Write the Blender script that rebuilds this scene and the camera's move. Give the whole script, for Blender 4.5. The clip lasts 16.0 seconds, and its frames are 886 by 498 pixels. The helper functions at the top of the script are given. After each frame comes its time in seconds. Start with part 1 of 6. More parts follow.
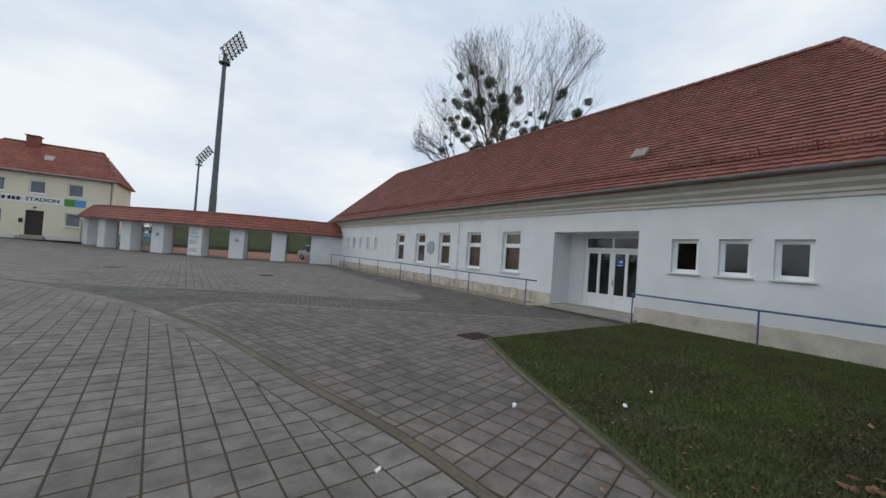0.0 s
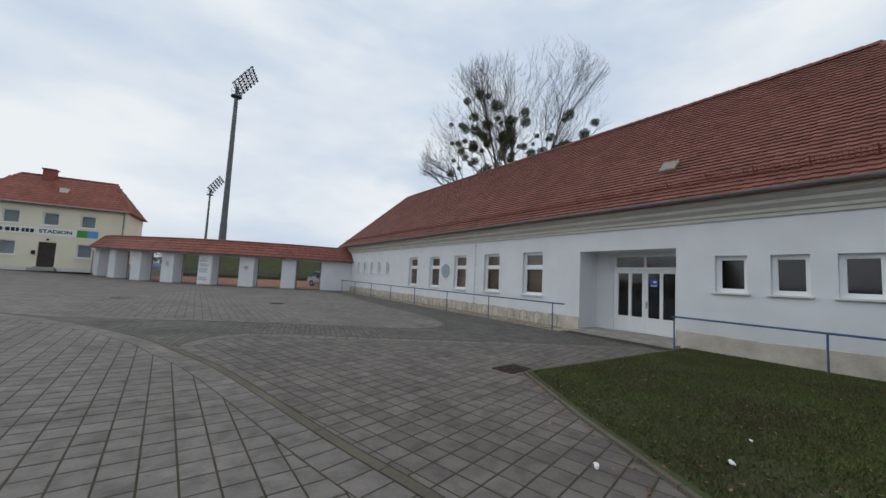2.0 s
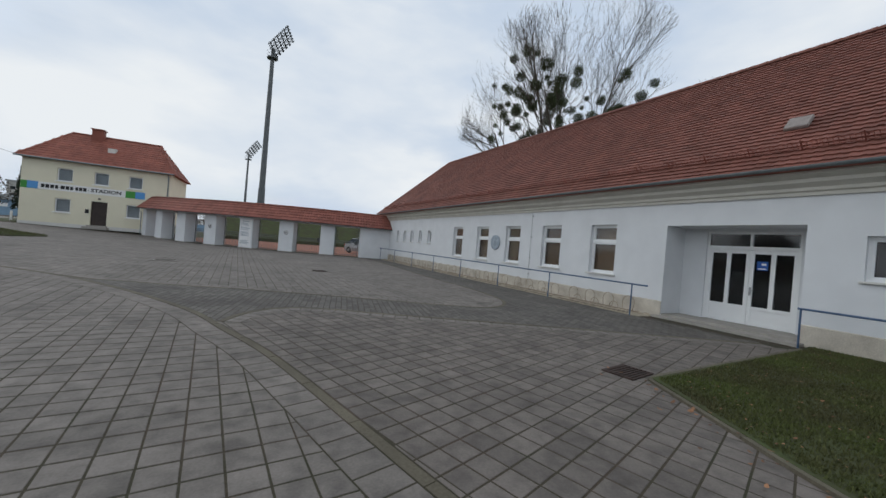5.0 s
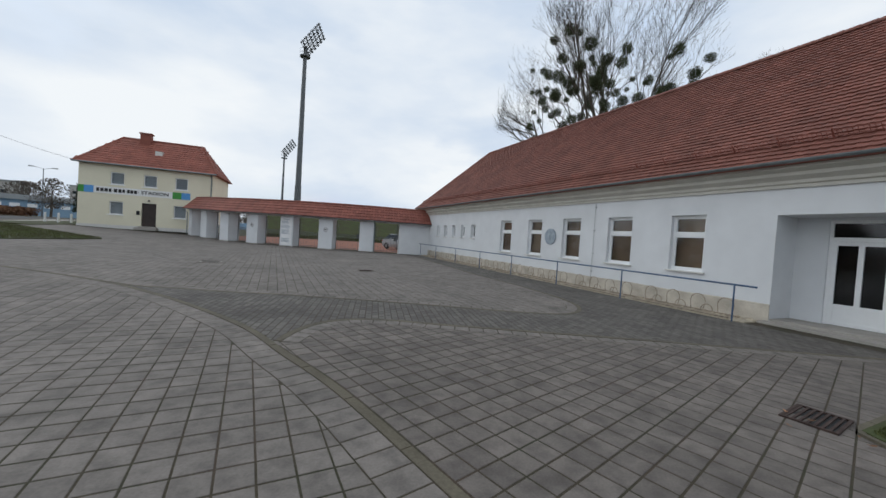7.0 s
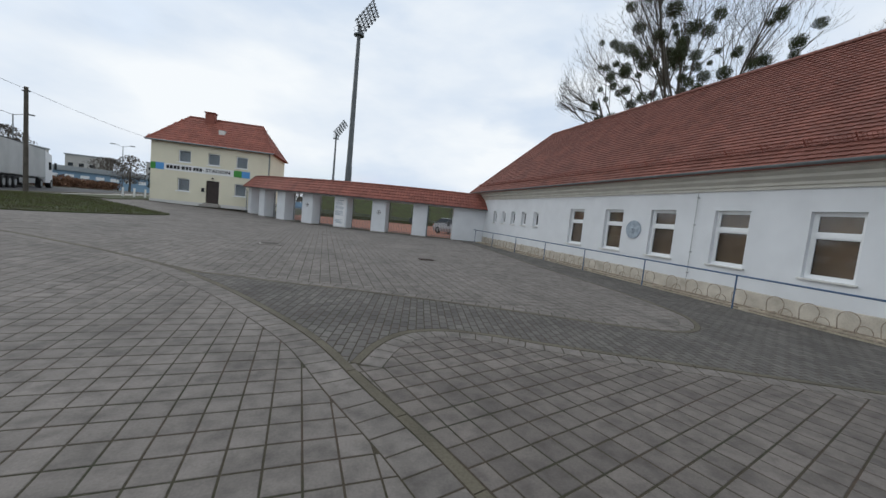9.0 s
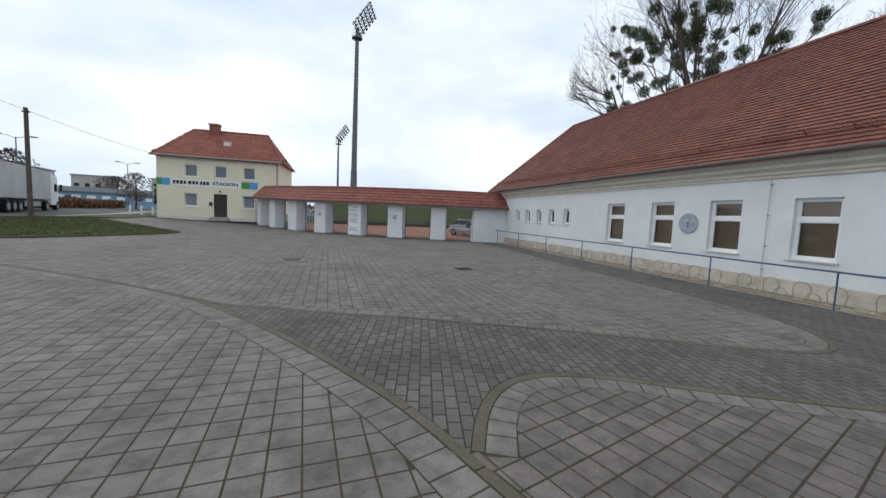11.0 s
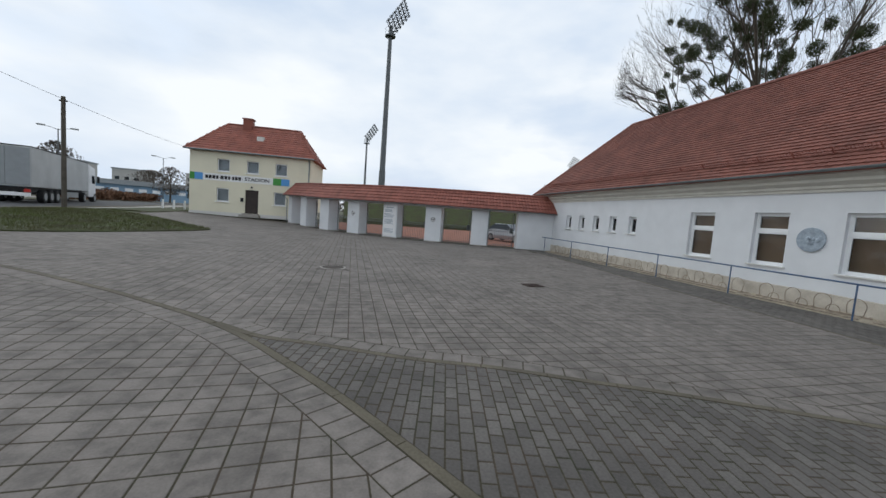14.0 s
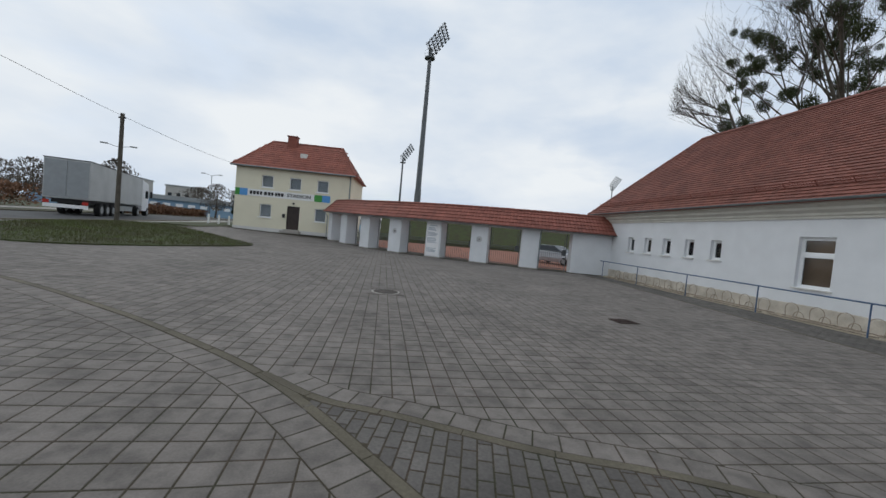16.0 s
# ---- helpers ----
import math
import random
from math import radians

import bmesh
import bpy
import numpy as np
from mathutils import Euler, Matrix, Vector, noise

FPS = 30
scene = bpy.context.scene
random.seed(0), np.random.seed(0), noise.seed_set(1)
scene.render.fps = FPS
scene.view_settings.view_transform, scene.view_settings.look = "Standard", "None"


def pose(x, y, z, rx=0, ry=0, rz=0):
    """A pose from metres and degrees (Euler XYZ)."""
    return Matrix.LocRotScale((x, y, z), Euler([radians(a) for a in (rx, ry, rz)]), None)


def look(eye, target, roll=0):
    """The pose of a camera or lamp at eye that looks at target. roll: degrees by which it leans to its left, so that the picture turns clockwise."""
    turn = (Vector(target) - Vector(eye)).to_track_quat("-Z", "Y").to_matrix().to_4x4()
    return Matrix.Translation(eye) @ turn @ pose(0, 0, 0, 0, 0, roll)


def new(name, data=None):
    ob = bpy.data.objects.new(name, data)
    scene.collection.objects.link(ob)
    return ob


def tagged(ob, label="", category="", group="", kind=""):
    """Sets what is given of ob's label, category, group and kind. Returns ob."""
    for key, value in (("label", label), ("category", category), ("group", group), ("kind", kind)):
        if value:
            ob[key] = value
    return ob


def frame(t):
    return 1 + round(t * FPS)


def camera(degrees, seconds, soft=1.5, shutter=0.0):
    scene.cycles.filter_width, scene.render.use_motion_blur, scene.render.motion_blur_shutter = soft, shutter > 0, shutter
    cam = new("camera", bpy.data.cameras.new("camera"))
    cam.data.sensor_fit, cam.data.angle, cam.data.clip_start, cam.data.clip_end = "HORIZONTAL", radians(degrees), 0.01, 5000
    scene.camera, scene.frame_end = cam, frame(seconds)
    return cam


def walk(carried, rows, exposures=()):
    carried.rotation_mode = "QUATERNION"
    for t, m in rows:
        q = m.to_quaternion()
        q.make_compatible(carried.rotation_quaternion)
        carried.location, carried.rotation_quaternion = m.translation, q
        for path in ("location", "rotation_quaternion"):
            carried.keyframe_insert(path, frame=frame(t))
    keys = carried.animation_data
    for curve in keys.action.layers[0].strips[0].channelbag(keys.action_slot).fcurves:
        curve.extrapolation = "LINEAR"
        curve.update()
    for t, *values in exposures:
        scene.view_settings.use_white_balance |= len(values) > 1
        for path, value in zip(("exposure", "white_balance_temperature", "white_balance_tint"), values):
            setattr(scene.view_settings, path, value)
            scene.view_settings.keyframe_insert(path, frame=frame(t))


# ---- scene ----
cam = camera(100.0, 16.0)
PATH = [
    (0, (-11.216, -8.674, 1.529), (-10.072, -7.034, 1.571), 4.06),
    (0.5, (-11.099, -8.475, 1.513), (-10.058, -6.769, 1.594), 3.63),
    (1, (-10.995, -8.313, 1.522), (-10.033, -6.565, 1.656), 3.45),
    (1.5, (-11.036, -8.104, 1.475), (-10.029, -6.383, 1.623), 5.02),
    (2, (-11.189, -7.876, 1.507), (-10.086, -6.216, 1.673), 2.89),
    (2.5, (-11.069, -7.575, 1.502), (-9.845, -6.002, 1.669), 5.40),
    (3, (-11.094, -7.303, 1.504), (-9.804, -5.786, 1.686), 5.40),
    (3.5, (-11.244, -7.047, 1.490), (-9.967, -5.515, 1.648), 2.90),
    (4, (-11.335, -6.760, 1.500), (-10.156, -5.148, 1.591), 2.77),
    (4.5, (-11.232, -6.493, 1.506), (-10.176, -4.795, 1.530), 4.18),
    (7, (-11.494, -4.736, 1.592), (-10.655, -2.921, 1.536), 3.75),
    (7.5, (-11.490, -4.464, 1.598), (-10.728, -2.615, 1.585), 2.12),
    (8, (-11.590, -4.069, 1.634), (-10.822, -2.223, 1.594), 0.48),
    (8.5, (-11.717, -3.668, 1.662), (-10.973, -1.815, 1.544), 3.16),
    (9, (-11.818, -3.173, 1.706), (-11.187, -1.282, 1.541), 5.65),
    (11.5, (-12.604, -1.379, 1.810), (-11.998, 0.519, 1.643), 2.38),
    (12, (-12.624, -1.123, 1.673), (-11.976, 0.758, 1.461), 6.60),
    (12.5, (-12.699, -0.609, 1.774), (-12.051, 1.273, 1.575), 4.71),
    (13, (-12.912, -0.167, 1.809), (-12.300, 1.729, 1.638), 4.35),
    (13.5, (-13.087, 0.167, 1.660), (-12.529, 2.082, 1.520), 3.51),
    (14, (-13.202, 0.613, 1.834), (-12.706, 2.544, 1.668), 4.28),
    (14.5, (-13.347, 1.078, 1.678), (-12.938, 3.034, 1.608), 4.30),
    (15, (-13.566, 1.448, 1.752), (-13.191, 3.411, 1.693), 3.91),
    (15.5, (-13.742, 1.891, 1.867), (-13.438, 3.868, 1.849), 1.17),
    (16, (-13.847, 2.289, 1.764), (-13.515, 4.260, 1.686), 5.29),
]
walk(cam, [(t, look(eye, target, roll)) for t, eye, target, roll in PATH],
     [(0, -0.02, 6230, 7), (3.5, -0.14, 6230, 7), (4.7, -0.12, 6230, 7), (7, 0.0, 6230, 7), (9, 0.05, 6230, 7), (12.3, 0.3, 6230, 7), (14.5, 0.02, 6230, 7), (16, -0.08, 6230, 7)])
# ---- light ----
world = bpy.data.worlds.new("sky")
scene.world = world
world.use_nodes = True
SUN_EL, SUN_ROT = radians(25), radians(-34)


def build_sky():
    nt = world.node_tree
    nt.nodes.clear()
    out = nt.nodes.new("ShaderNodeOutputWorld")
    bg = nt.nodes.new("ShaderNodeBackground")
    sky = nt.nodes.new("ShaderNodeTexSky")
    sky.sky_type = "NISHITA"
    sky.sun_disc = False
    sky.sun_elevation, sky.sun_rotation = SUN_EL, SUN_ROT
    sky.air_density, sky.dust_density = 1.0, 2.0
    co = nt.nodes.new("ShaderNodeTexCoord")
    mp = nt.nodes.new("ShaderNodeMapping")
    mp.inputs["Scale"].default_value = (1.0, 1.0, 2.6)
    n1 = nt.nodes.new("ShaderNodeTexNoise")
    n1.inputs["Scale"].default_value = 2.1
    n1.inputs["Detail"].default_value = 7
    n1.inputs["Roughness"].default_value = 0.52
    n1.inputs["Distortion"].default_value = 0.3
    n2 = nt.nodes.new("ShaderNodeTexNoise")
    n2.inputs["Scale"].default_value = 1.9
    n2.inputs["Detail"].default_value = 6
    cov = nt.nodes.new("ShaderNodeValToRGB")
    cov.color_ramp.elements[0].position, cov.color_ramp.elements[1].position = 0.27, 0.47
    shade = nt.nodes.new("ShaderNodeValToRGB")
    cr = shade.color_ramp
    cr.elements[0].position, cr.elements[0].color = 0.36, (6.9, 7.7, 9.0, 1)
    cr.elements[1].position, cr.elements[1].color = 0.62, (10.1, 10.1, 10.2, 1)
    sc = nt.nodes.new("ShaderNodeMix")
    sc.data_type, sc.blend_type = "RGBA", "MULTIPLY"
    sc.inputs[0].default_value = 1.0
    sc.inputs[7].default_value = (0.92, 0.98, 1.08, 1)
    mix = nt.nodes.new("ShaderNodeMix")
    mix.data_type = "RGBA"
    ln = nt.links.new
    # thin high haze evens out the gaps between the clouds
    veil = sc.outputs[2]
    for blend, tone in (("DARKEN", (8.3, 9.0, 10.2, 1)), ("LIGHTEN", (6.4, 7.3, 8.8, 1))):
        v = nt.nodes.new("ShaderNodeMix")
        v.data_type, v.blend_type = "RGBA", blend
        v.inputs[0].default_value = 1.0
        v.inputs[7].default_value = tone
        ln(veil, v.inputs[6])
        veil = v.outputs[2]
    ln(co.outputs["Generated"], mp.inputs["Vector"])
    ln(mp.outputs["Vector"], n1.inputs["Vector"])
    ln(mp.outputs["Vector"], n2.inputs["Vector"])
    ln(n1.outputs["Fac"], cov.inputs["Fac"])
    ln(n2.outputs["Fac"], shade.inputs["Fac"])
    ln(sky.outputs["Color"], sc.inputs[6])
    ln(cov.outputs["Color"], mix.inputs[0])
    ln(veil, mix.inputs[6])
    ln(shade.outputs["Color"], mix.inputs[7])
    ln(mix.outputs[2], bg.inputs["Color"])
    bg.inputs["Strength"].default_value = 0.091
    ln(bg.outputs[0], out.inputs["Surface"])


build_sky()
sun = new("sun", bpy.data.lights.new("sun", "SUN"))
sun.data.energy, sun.data.angle, sun.data.color = 0.5, radians(40), (1.0, 0.97, 0.92)
sun.matrix_world = look((-40, 60, 34), (0, 0, 0))


# ---- materials ----
def mat(name, color, rough=0.8, var=0.15, scale=6.0, fine=60.0, bump=0.1, metal=0.0, island=0.0, rand=0.0, tint=None, spec=0.4, dist=0.01):
    m = bpy.data.materials.new(name)
    m.use_nodes = True
    nt = m.node_tree
    b = nt.nodes["Principled BSDF"]
    b.inputs["Roughness"].default_value = rough
    b.inputs["Metallic"].default_value = metal
    b.inputs["Specular IOR Level"].default_value = spec
    ln = nt.links.new
    co = nt.nodes.new("ShaderNodeTexCoord")
    geo = nt.nodes.new("ShaderNodeNewGeometry")
    na = nt.nodes.new("ShaderNodeTexNoise")
    na.inputs["Scale"].default_value = scale
    na.inputs["Detail"].default_value = 5
    nb = nt.nodes.new("ShaderNodeTexNoise")
    nb.inputs["Scale"].default_value = fine
    nb.inputs["Detail"].default_value = 3
    ln(geo.outputs["Position"], na.inputs["Vector"])
    ln(geo.outputs["Position"], nb.inputs["Vector"])
    mx = nt.nodes.new("ShaderNodeMix")
    mx.data_type = "RGBA"
    lo = [c * (1 - var) for c in color]
    hi = [min(1, c * (1 + var)) for c in color]
    if tint:
        lo = list(tint)
    mx.inputs[6].default_value, mx.inputs[7].default_value = (*lo, 1), (*hi, 1)
    rp = nt.nodes.new("ShaderNodeMapRange")
    rp.inputs[1].default_value, rp.inputs[2].default_value = 0.3, 0.7
    ln(na.outputs["Fac"], rp.inputs[0])
    ln(rp.outputs[0], mx.inputs[0])
    m2 = nt.nodes.new("ShaderNodeMix")
    m2.data_type, m2.blend_type = "RGBA", "MULTIPLY"
    m2.inputs[0].default_value = 1.0
    r2 = nt.nodes.new("ShaderNodeMapRange")
    r2.inputs[1].default_value, r2.inputs[2].default_value = 0.25, 0.75
    r2.inputs[3].default_value, r2.inputs[4].default_value = 1 - var * 0.8, 1 + var * 0.8
    ln(nb.outputs["Fac"], r2.inputs[0])
    ln(mx.outputs[2], m2.inputs[6])
    ln(r2.outputs[0], m2.inputs[7])
    last = m2.outputs[2]
    for amount, src in ((island, geo.outputs["Random Per Island"]), (rand, None)):
        if amount:
            if src is None:
                oi = nt.nodes.new("ShaderNodeObjectInfo")
                src = oi.outputs["Random"]
            rr = nt.nodes.new("ShaderNodeMapRange")
            rr.inputs[3].default_value, rr.inputs[4].default_value = 1 - amount, 1 + amount
            ln(src, rr.inputs[0])
            m3 = nt.nodes.new("ShaderNodeMix")
            m3.data_type, m3.blend_type = "RGBA", "MULTIPLY"
            m3.inputs[0].default_value = 1.0
            ln(last, m3.inputs[6])
            ln(rr.outputs[0], m3.inputs[7])
            last = m3.outputs[2]
    ln(last, b.inputs["Base Color"])
    if bump:
        bp = nt.nodes.new("ShaderNodeBump")
        bp.inputs["Strength"].default_value = bump
        bp.inputs["Distance"].default_value = dist
        ln(nb.outputs["Fac"], bp.inputs["Height"])
        ln(bp.outputs[0], b.inputs["Normal"])
    return m


def paver(name, color, amount, single):
    """Concrete slab: large worn patches, dark blotches a hand wide and fine grit."""
    m = mat(name, color, 0.85, 0.16, 0.55, 55, 0.35, rand=amount if single else 0.0, island=0.0 if single else amount)
    nt = m.node_tree
    b = nt.nodes["Principled BSDF"]
    src = b.inputs["Base Color"].links[0].from_socket
    geo = nt.nodes.new("ShaderNodeNewGeometry")
    for scale, lo, hi, dark in ((5.5, 0.42, 0.68, 0.74), (1.7, 0.5, 0.72, 0.82)):
        n = nt.nodes.new("ShaderNodeTexNoise")
        n.inputs["Scale"].default_value = scale
        n.inputs["Detail"].default_value = 4
        r = nt.nodes.new("ShaderNodeMapRange")
        r.inputs[1].default_value, r.inputs[2].default_value = lo, hi
        r.inputs[3].default_value, r.inputs[4].default_value = 1.08, dark
        x = nt.nodes.new("ShaderNodeMix")
        x.data_type, x.blend_type = "RGBA", "MULTIPLY"
        x.inputs[0].default_value = 1.0
        nt.links.new(geo.outputs["Position"], n.inputs["Vector"])
        nt.links.new(n.outputs["Fac"], r.inputs[0])
        nt.links.new(src, x.inputs[6])
        nt.links.new(r.outputs[0], x.inputs[7])
        src = x.outputs[2]
    nt.links.new(src, b.inputs["Base Color"])
    return m


M = {}
M["render"] = mat("white_render", (0.69, 0.705, 0.72), 0.9, 0.05, 1.2, 90, 0.15)
M["cornice"] = mat("cornice_paint", (0.53, 0.51, 0.455), 0.85, 0.07, 2, 60, 0.1)
M["plinth"] = mat("plinth_render", (0.52, 0.48, 0.41), 0.9, 0.16, 2.2, 40, 0.4, tint=(0.40, 0.36, 0.30))
M["tile"] = mat("clay_tile", (0.20, 0.078, 0.058), 0.7, 0.16, 0.9, 30, 0.2, island=0.16)
M["tile_part"] = mat("clay_tile_piece", (0.20, 0.078, 0.058), 0.7, 0.16, 0.9, 30, 0.2, rand=0.16)
M["tile_far"] = mat("clay_tile_far", (0.245, 0.080, 0.055), 0.7, 0.15, 0.8, 14, 0.2, island=0.12)
M["tile_gate"] = mat("clay_tile_gate", (0.235, 0.082, 0.06), 0.7, 0.16, 0.9, 22, 0.2, island=0.15)
M["zinc"] = mat("zinc", (0.20, 0.23, 0.24), 0.5, 0.15, 3, 40, 0.05, metal=0.5)
M["hatch"] = mat("weathered_hatch", (0.27, 0.235, 0.215), 0.7, 0.2, 5, 50, 0.1)
M["upvc"] = mat("white_upvc", (0.82, 0.83, 0.83), 0.4, 0.02, 5, 50, 0)
M["sill"] = mat("stone_sill", (0.62, 0.61, 0.58), 0.7, 0.08, 6, 60, 0.1)
M["blind"] = mat("brown_blind", (0.23, 0.155, 0.10), 0.8, 0.18, 2, 30, 0.05)
# near-black that stands in for the gloom of unlit rooms
M["dark"] = mat("painted_room_gloom", (0.03, 0.032, 0.035), 0.9, 0.2, 2, 20, 0)
M["brown_door"] = mat("dark_brown_door", (0.035, 0.024, 0.02), 0.5, 0.2, 4, 40, 0.05)
M["bluepaint"] = mat("blue_steel_paint", (0.05, 0.10, 0.19), 0.5, 0.2, 5, 50, 0.1)
M["bluewood"] = mat("faded_blue_board", (0.07, 0.14, 0.27), 0.8, 0.3, 2.5, 35, 0.3, rand=0.18)
M["rust"] = mat("galvanised_rusty", (0.30, 0.25, 0.20), 0.7, 0.35, 8, 60, 0.1, metal=0.3)
M["concrete"] = mat("concrete", (0.33, 0.31, 0.28), 0.9, 0.15, 3, 50, 0.3)
M["rubble"] = mat("rubble_stone", (0.40, 0.35, 0.27), 0.9, 0.25, 5, 30, 0.5, island=0.25)
M["slab"] = paver("concrete_slab", (0.157, 0.140, 0.125), 0.10, False)
M["slab_part"] = paver("concrete_slab_piece", (0.157, 0.140, 0.125), 0.10, True)
M["old_slab"] = paver("weathered_slab", (0.132, 0.115, 0.102), 0.16, False)
M["old_slab_part"] = paver("weathered_slab_piece", (0.132, 0.115, 0.102), 0.16, True)
M["sett"] = mat("dark_paver", (0.104, 0.095, 0.086), 0.85, 0.24, 0.9, 40, 0.25, island=0.2)
M["sett_part"] = mat("dark_paver_piece", (0.104, 0.095, 0.086), 0.85, 0.24, 0.9, 40, 0.25, rand=0.2)
M["joint"] = mat("paving_joint", (0.050, 0.036, 0.026), 0.95, 0.35, 1.5, 40, 0.5, tint=(0.034, 0.036, 0.018))
M["kerb"] = mat("kerb_stone", (0.112, 0.098, 0.070), 0.9, 0.22, 1.5, 40, 0.3, island=0.1)
M["asphalt"] = mat("asphalt", (0.06, 0.06, 0.062), 0.9, 0.2, 0.7, 50, 0.3)
M["strip"] = mat("dark_strip_paving", (0.075, 0.075, 0.075), 0.9, 0.2, 0.8, 40, 0.3)
M["earth"] = mat("grass_ground", (0.05, 0.062, 0.024), 0.95, 0.3, 0.4, 20, 0.4, tint=(0.065, 0.055, 0.034))
M["turf"] = mat("turf_soil", (0.042, 0.056, 0.016), 0.95, 0.3, 1.2, 30, 0.4, tint=(0.046, 0.042, 0.020))
M["blade"] = mat("grass_blade", (0.070, 0.090, 0.022), 0.9, 0.3, 0.9, 20, 0, island=0.25, tint=(0.074, 0.066, 0.030))
M["leaf"] = mat("dead_leaf", (0.20, 0.10, 0.05), 0.8, 0.3, 3, 30, 0.1, island=0.45)
M["paper"] = mat("litter_paper", (0.75, 0.75, 0.74), 0.8, 0.05, 5, 40, 0.1)
M["cream"] = mat("cream_render", (0.72, 0.68, 0.53), 0.9, 0.05, 0.6, 30, 0.1)
M["banner"] = mat("banner_white", (0.78, 0.78, 0.76), 0.6, 0.02, 3, 30, 0)
M["green"] = mat("banner_green", (0.06, 0.27, 0.05), 0.6, 0.03, 3, 30, 0)
M["blue"] = mat("banner_blue", (0.10, 0.30, 0.62), 0.6, 0.03, 3, 30, 0)
M["black"] = mat("black_paint", (0.012, 0.012, 0.013), 0.6, 0.1, 3, 30, 0)
M["steel"] = mat("grey_steel", (0.13, 0.14, 0.145), 0.55, 0.12, 1, 20, 0.05, metal=0.4)
M["gatebar"] = mat("grey_gate_paint", (0.13, 0.14, 0.145), 0.5, 0.15, 4, 30, 0.05)
M["wood"] = mat("weathered_pole_wood", (0.085, 0.075, 0.06), 0.9, 0.3, 3, 40, 0.4)
M["bark"] = mat("tree_bark", (0.085, 0.075, 0.06), 0.95, 0.3, 2, 30, 0.4)
M["twig"] = mat("twigs", (0.075, 0.066, 0.055), 0.95, 0.3, 2, 30, 0)
M["mistletoe"] = mat("mistletoe_leaf", (0.042, 0.055, 0.018), 0.8, 0.35, 0.8, 10, 0, island=0.3)
M["signred"] = mat("sign_red", (0.52, 0.025, 0.03), 0.45, 0.05, 3, 30, 0)
M["signwhite"] = mat("sign_white", (0.8, 0.8, 0.8), 0.45, 0.03, 3, 30, 0)
M["signblue"] = mat("sign_blue", (0.02, 0.10, 0.40), 0.45, 0.05, 3, 30, 0)
M["signback"] = mat("galvanised_post", (0.30, 0.31, 0.31), 0.5, 0.12, 6, 50, 0.05, metal=0.5)
M["iron"] = mat("cast_iron", (0.07, 0.06, 0.05), 0.7, 0.3, 8, 60, 0.3, metal=0.3)
M["grate"] = mat("rusty_grate", (0.055, 0.036, 0.03), 0.8, 0.3, 8, 60, 0.3, metal=0.2)
M["cinder"] = mat("red_cinder_track", (0.30, 0.13, 0.085), 0.95, 0.12, 1, 30, 0.2)
M["tarp"] = mat("grey_tarpaulin", (0.42, 0.43, 0.43), 0.55, 0.10, 0.7, 12, 0.1)
M["rubber"] = mat("tyre_rubber", (0.015, 0.015, 0.016), 0.8, 0.1, 5, 30, 0)
M["silver"] = mat("silver_car_paint", (0.42, 0.44, 0.46), 0.3, 0.04, 2, 30, 0, metal=0.6)
M["white_paint"] = mat("white_vehicle_paint", (0.75, 0.76, 0.77), 0.35, 0.03, 2, 30, 0)
M["red_light"] = mat("red_lamp_lens", (0.45, 0.03, 0.02), 0.3, 0.05, 3, 30, 0)
M["plaque"] = mat("grey_plaque", (0.30, 0.35, 0.40), 0.5, 0.25, 7, 40, 0.2)
M["farwall"] = mat("far_concrete", (0.45, 0.44, 0.42), 0.9, 0.1, 0.2, 3, 0)
M["farblue"] = mat("far_blue_wall", (0.22, 0.33, 0.45), 0.8, 0.1, 0.3, 3, 0)
M["fargrey"] = mat("far_grey_roof", (0.30, 0.32, 0.33), 0.8, 0.1, 0.3, 3, 0)
M["fartree"] = mat("far_bare_wood", (0.10, 0.085, 0.07), 0.95, 0.35, 0.4, 5, 0, island=0.3)
M["farfir"] = mat("far_conifer", (0.03, 0.042, 0.025), 0.95, 0.35, 0.4, 5, 0, island=0.3)
M["beech"] = mat("brown_hedge_leaf", (0.16, 0.085, 0.05), 0.95, 0.3, 0.6, 5, 0, island=0.3)


def glass(name, color, rough=0.04):
    m = bpy.data.materials.new(name)
    m.use_nodes = True
    nt = m.node_tree
    b = nt.nodes["Principled BSDF"]
    b.inputs["Base Color"].default_value = (*color, 1)
    b.inputs["Roughness"].default_value = rough
    b.inputs["Transmission Weight"].default_value = 1.0
    b.inputs["IOR"].default_value = 1.45
    return m


M["glass"] = glass("window_glass", (0.75, 0.78, 0.8))
M["carglass"] = mat("dark_car_glass", (0.02, 0.025, 0.03), 0.08, 0.05, 2, 30, 0)


# ---- mesh helpers ----
def quad(bm, pts):
    return bm.faces.new([bm.verts.new(p) for p in pts])


def box(bm, x0, y0, z0, x1, y1, z1, m=None):
    c = [(x0, y0, z0), (x1, y0, z0), (x1, y1, z0), (x0, y1, z0), (x0, y0, z1), (x1, y0, z1), (x1, y1, z1), (x0, y1, z1)]
    if m is not None:
        c = [m @ Vector(p) for p in c]
    v = [bm.verts.new(p) for p in c]
    for f in ((3, 2, 1, 0), (4, 5, 6, 7), (0, 1, 5, 4), (1, 2, 6, 5), (2, 3, 7, 6), (3, 0, 4, 7)):
        bm.faces.new([v[i] for i in f])


def bevel(bm, w=0.01, n=1):
    bmesh.ops.bevel(bm, geom=list(bm.edges), offset=w, segments=n, affect="EDGES", profile=0.5, clamp_overlap=True)
    return bm


